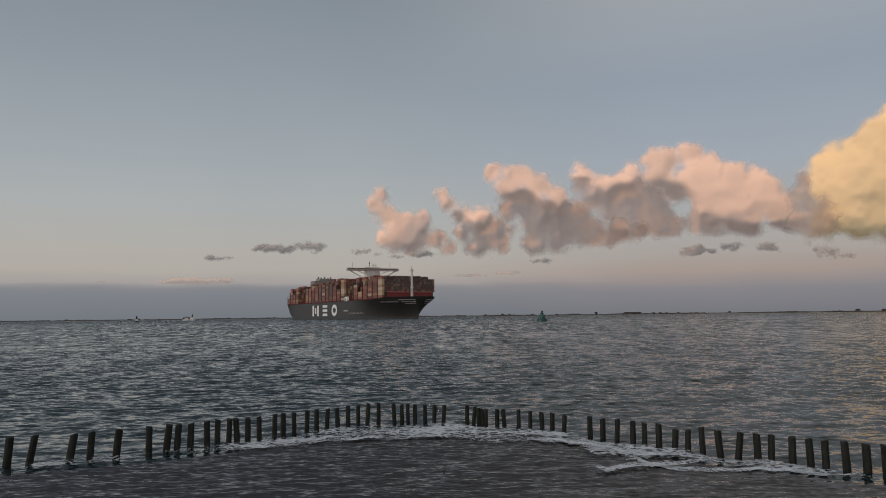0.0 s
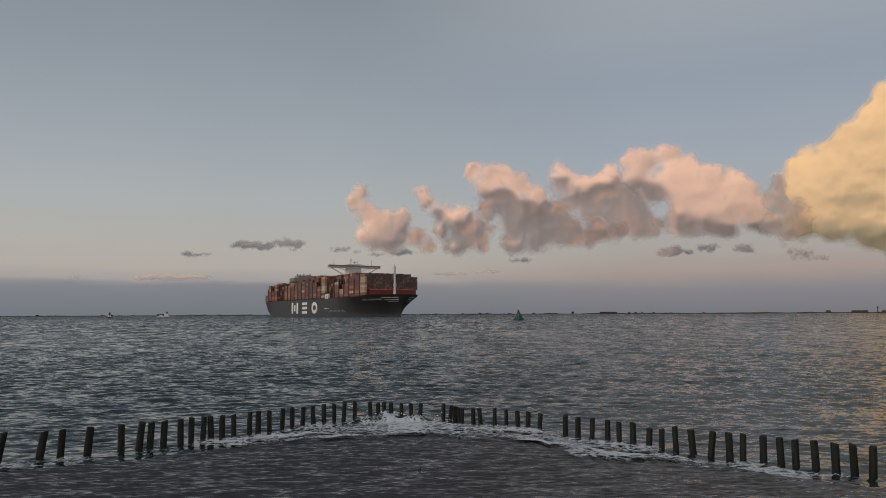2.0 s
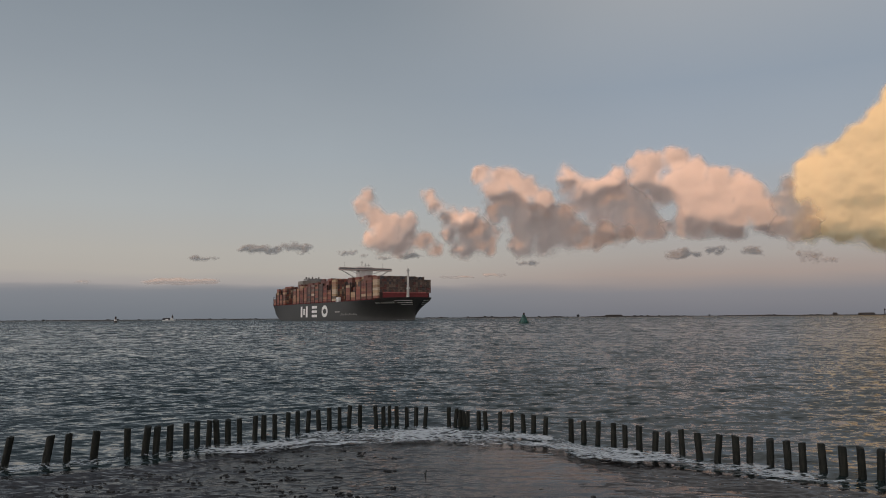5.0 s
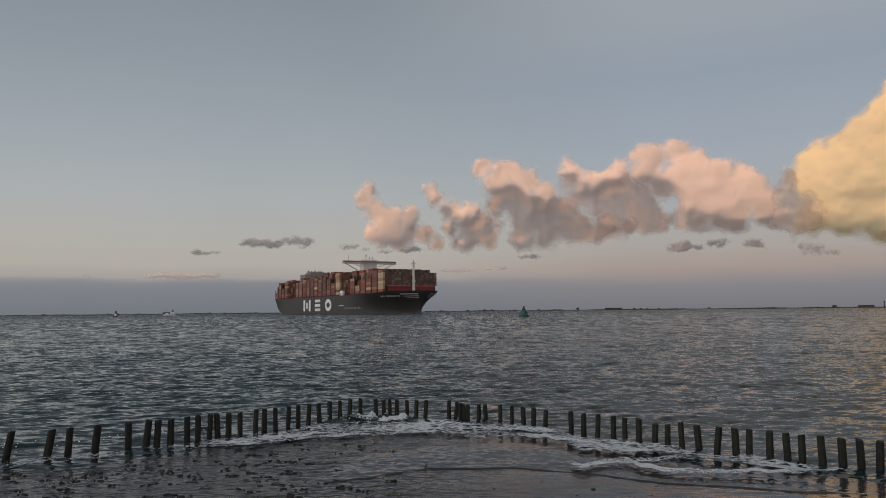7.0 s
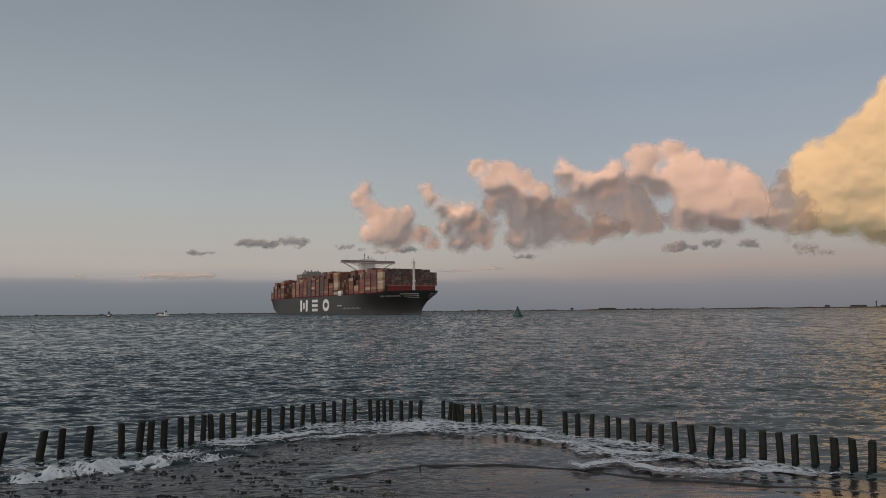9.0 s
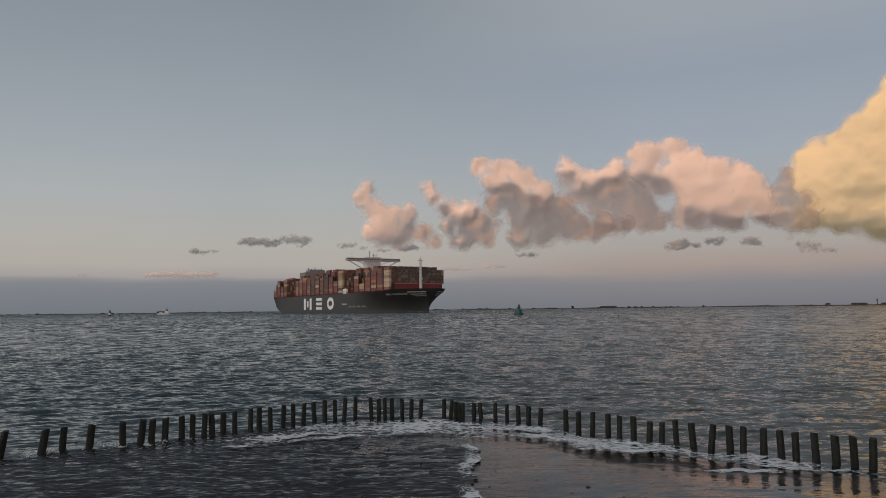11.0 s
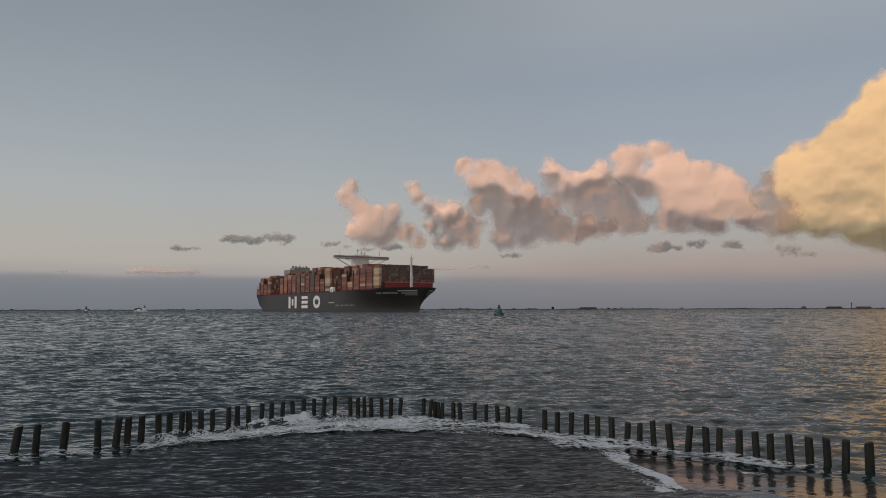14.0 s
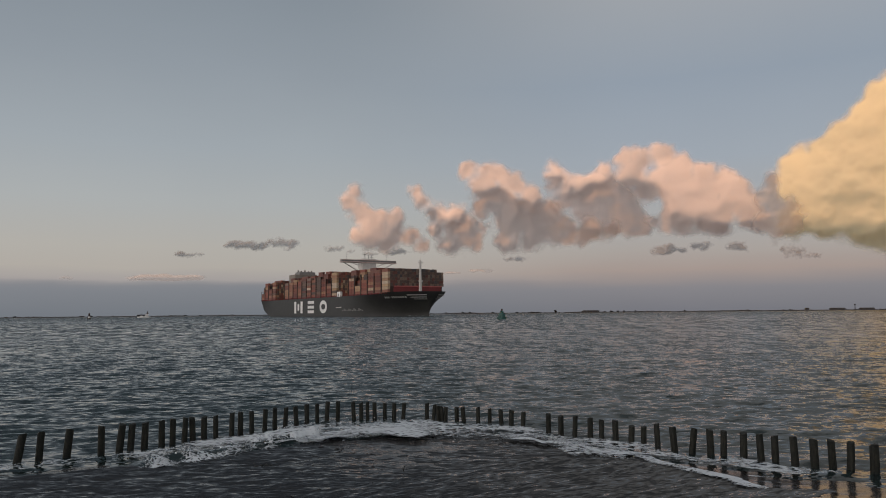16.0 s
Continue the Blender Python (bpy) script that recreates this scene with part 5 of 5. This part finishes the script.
# ---------- waves that break on the row ----------
def build_breaker(az0, az1, height, seed, drops):
    """A low swell with a churning white front; its origin lies on the row, in the middle of its length."""
    rng = np.random.default_rng(seed)
    mid_ = (az0 + az1) / 2
    o = at_az(mid_, float(row_distance(mid_)))
    w = new("breaking_wave")
    tagged(w, "small breaking wave with a churning white crest", "wave", "waves breaking on the posts")
    A, S = np.meshgrid(np.linspace(az0, az1, 150), np.linspace(-1.6, 0.75, 60))
    win = smooth01((A - az0) / 4) * smooth01((az1 - A) / 4)
    bend = 0.18 * lattice(A, A * 0, 4.0, rng) + 0.07 * lattice(A, A * 0, 1.1, rng)
    R = row_distance(A) - S - bend
    X, Y = R * np.sin(np.radians(A)) - o.x, R * np.cos(np.radians(A)) - o.y
    prof = np.where(S < 0, np.exp(-((S / 0.75) ** 2)), np.exp(-((S / 0.24) ** 2)))
    Z = height * win * prof * (1 + 0.25 * lattice(A, S, 1.5, rng)) - 0.02
    back = grid_mesh("swell", X, Y, Z, M_WATER)
    back.parent = w
    A, S = np.meshgrid(np.linspace(az0, az1, 320), np.linspace(-0.30, 0.70, 60))
    win = smooth01((A - az0) / 4) * smooth01((az1 - A) / 4)
    R = row_distance(A) - S
    X, Y = R * np.sin(np.radians(A)) - o.x, R * np.cos(np.radians(A)) - o.y
    prof = np.where(S < 0, np.exp(-((S / 0.75) ** 2)), np.exp(-((S / 0.30) ** 2)))
    lump = fbm(X, Y, 0.28, rng, 4)
    Z = height * win * prof * (1.0 + 0.45 * lump) + 0.012 + 0.03 * lump
    dens = win * smooth01((S + 0.30) / 0.22) * smooth01((0.70 - S) / 0.35) * np.clip(0.52 + 0.75 * fbm(X, Y, 0.6, rng, 4), 0, 1)
    crest = grid_mesh("foam_crest", X, Y, Z, M_FOAM_CREST, density=dens, keep=(dens[:-1, :-1] + dens[1:, 1:]) > 0.03)
    crest.parent = w
    bm = bmesh.new()
    for k in range(drops // 2):
        f = rng.beta(2, 2)
        a = az0 + (az1 - az0) * f
        p = at_az(a, float(row_distance(a)) - rng.normal(0.05, 0.12)) - o
        p.z = height * (0.6 + abs(rng.normal(0, 0.45)))
        q = bmesh.ops.create_icosphere(bm, subdivisions=1, radius=float(rng.uniform(0.003, 0.013)))
        for v in q["verts"]:
            v.co = Vector((v.co.x * 1.3, v.co.y, v.co.z * rng.uniform(0.6, 1.5))) + p
    if drops:
        sp = part("spray", bm, M_SPRAY, w)
        tagged(sp, kind="stuff")
    else:
        bm.free()
    return w, mid_, o, crest


# when each one meets the row: (wave, seconds)
BREAKERS = [
    (build_breaker(-7, 3, 0.17, 81, 90), 1.9), (build_breaker(-10, 1, 0.13, 82, 40), 6.9), (build_breaker(-34, -12, 0.13, 83, 130), 8.2),
    (build_breaker(-30, -15, 0.09, 84, 20), 11.0), (build_breaker(-9, 1, 0.17, 85, 110), 13.0), (build_breaker(-20, -2, 0.12, 87, 40), 13.9), (build_breaker(-12, 0, 0.15, 86, 70), 15.9),
]


# ---------- cloud slab added out of view to keep the sun off shore and ship ------------
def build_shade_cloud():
    """A broad slab added out of view, high towards the sun; it shades the beach and the fairway."""
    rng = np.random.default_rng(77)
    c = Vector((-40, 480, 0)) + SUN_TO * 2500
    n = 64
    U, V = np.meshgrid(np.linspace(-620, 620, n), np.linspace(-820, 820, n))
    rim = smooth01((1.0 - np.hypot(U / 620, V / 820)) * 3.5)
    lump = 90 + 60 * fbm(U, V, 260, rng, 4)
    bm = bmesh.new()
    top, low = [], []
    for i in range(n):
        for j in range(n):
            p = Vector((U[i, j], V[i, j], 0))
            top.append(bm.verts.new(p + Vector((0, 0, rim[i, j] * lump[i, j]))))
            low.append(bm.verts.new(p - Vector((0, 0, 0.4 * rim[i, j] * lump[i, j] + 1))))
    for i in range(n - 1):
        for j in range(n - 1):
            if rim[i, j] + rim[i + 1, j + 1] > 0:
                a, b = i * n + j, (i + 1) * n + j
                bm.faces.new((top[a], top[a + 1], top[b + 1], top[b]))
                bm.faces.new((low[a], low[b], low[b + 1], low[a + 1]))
    ob = link("cloud", bm, mat("shade_slab_white", (0.8, 0.8, 0.8), 1.0, 0, 0.01, 0.1), smooth=True)
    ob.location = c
    tagged(ob, "added unseen cloud slab blocking sun from beach and ship", "cloud", "drifting clouds")


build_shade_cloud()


# ---------- what moves ----------
def ship_rows():
    rows = []
    for t in (0, 2, 4, 6, 8, 10, 12, 14, 16):
        h, b = radians(27.27 + 1.61 * t / 16), radians(27.27 + 1.61 * t / 32)
        rows.append((t, pose(-113.6 + 5.8 * t * math.sin(b), 906.0 - 5.8 * t * math.cos(b), 0, 0, 0, math.degrees(h) - 90)))
    return rows


def motions():
    walk(SHIP, ship_rows())
    for ob, (p, step) in DRIFT.items():
        walk(ob, [(0, Matrix.Translation(p)), (8, Matrix.Translation(p + 0.5 * step)), (16, Matrix.Translation(p + step))])
    level = ((0, 0.0), (2, 0.01), (4, 0.0), (6.5, 0.012), (9, 0.0), (11.5, -0.008), (13.5, 0.01), (16, 0.015))
    walk(SEA_A, [(t, pose(0.12 * t, -0.55 * t, z)) for t, z in level])
    walk(SEA_B, [(t, pose(-0.25 * t, -0.30 * t, z)) for t, z in level])
    lift = dict(zip((0, 2, 4, 6.5, 9, 11.5, 13.5, 16), (0.012, 0.012, 0.008, -0.01, -0.01, 0.004, 0.012, 0.02)))  # on the risen swash
    walk(BUOY, [(t, pose(37.7, 278.0, 0.05 * math.sin(t * 1.9), 2.0 * math.sin(t * 1.3), 2.5 * math.sin(t * 1.7 + 1), 10)) for t in range(17)])
    for ob, ph, far in ((FOAM_APEX, 0.0, 0.25), (FOAM_RIM, 0.5, 0.3), (FOAM_LINE, 1.2, 0.22), (FOAM_TRAIL, 2.0, 0.2), (FOAM_LEFT, 2.2, 0.2)):
        walk(ob, [(t, pose(0.012 * t, far * math.sin(t * 0.95 + ph), 0.6 * z + lift[t])) for t, z in level])
    walk(SWASH, [(t, pose(x, 12.0 + y, z)) for t, x, y, z in ((0, 0.0, 0, -0.17), (8.0, 0.0, 0, -0.17), (10, 0.2, 0, -0.12),
                                                            (11.5, 1.2, 0, 0), (12.5, 2.2, 0, 0), (13, 2.6, 0, 0), (14, 3.5, 0, 0), (15, 3.6, 0, -0.022), (16, 3.6, 0, -0.025))])
    walk(THIN_WATER, [(t, pose(0, y, z)) for t, y, z in ((0, 0.0, -0.08), (4.6, -0.1, -0.08), (6.2, -0.05, 0), (9, 0.25, 0), (10.4, 0.4, -0.08), (16, 0.4, -0.08))])
    walk(SWASH_EARLY, [(t, pose(10.0, 12.0, z)) for t, z in ((0, 0.0), (2, -0.004), (4, -0.022), (5, -0.06), (6.2, -0.13), (9, -0.17), (16, -0.17))])
    walk(SWASH_LATE, [(t, pose(x, y, z, 0, 0, turn)) for t, x, y, z, turn in ((0, 1.6, 12.0, -0.3, 0), (11, 1.6, 12.0, -0.3, 0), (13, 2.5, 12.0, -0.16, 8), (14, 3.2, 12.0, -0.02, 14),
                                                                            (15, 3.5, 11.9, 0, 36), (16, 3.6, 11.9, 0, 28))])
    walk(FOAM_BRANCH, [(t, pose(x, y, z)) for t, x, y, z in ((0, 0.1, 0, 0.03), (1.2, 0.3, 0.2, 0.0), (1.8, 0.4, 0.3, -0.12), (5.0, 0.0, 0, -0.12), (6.3, 0, 0, 0), (9, 0.1, 0, 0), (10.5, 0, 0.2, -0.12), (16, 0.2, 0.4, -0.14))])
    walk(FOAM_PATCH, [(t, pose(0, y, z)) for t, y, z in ((0, 0.6, -0.02), (2, 0.6, -0.12), (5.5, 0.3, -0.12), (6.8, 0, 0), (9, 0, 0), (10.5, 0.4, -0.12), (16, 0.3, -0.14))])
    walk(FOAM_SURGE, [(t, pose(0, y, z)) for t, y, z in ((0, 0.8, -0.25), (12.5, 0.8, -0.25), (13.8, 0.5, -0.06), (14.5, 0.1, 0.03), (16, -0.15, 0.05))])
    for (w, az, o, crest), hit in BREAKERS:
        out = Vector((math.sin(radians(az)), math.cos(radians(az)), 0))
        track = ((-3.5, 4.2, -0.42), (-1.6, 2.0, -0.12), (-0.5, 0.6, 0.0), (0.0, 0.05, 0.02), (0.35, -0.9, 0.02), (0.7, -1.7, 0.0), (1.4, -2.3, -0.09), (2.6, -2.7, -0.33))
        if hit == 13.9:  # this one spills over the swash and stays on it
            track = track[:6] + ((1.2, -1.9, 0.07), (2.1, -2.0, 0.075))
        rows = [(round(hit + dt, 2), Matrix.Translation(o + out * r + Vector((0, 0, z)))) for dt, r, z in track if 0 <= hit + dt <= 16]
        first = rows[0][1] if rows[0][0] > 0 else None
        if first is not None:
            rows.insert(0, (0, Matrix.Translation(first.translation + out * 0.8 * min(rows[0][0], 4) + Vector((0, 0, -0.1)))))
        if rows[-1][0] < 16:
            rows.append((16, Matrix.Translation(rows[-1][1].translation + Vector((0, 0, -0.1)))))
        walk(w, rows)
        walk(crest, [(0, pose(0, 0, -0.3)), (round(hit - 0.9, 2), pose(0, 0, -0.22)), (round(hit - 0.25, 2), pose(0, 0, -0.02)), (round(min(hit + 0.3, 15.97), 2), pose(0, 0, 0)), (16, pose(0, 0, 0))])


motions()
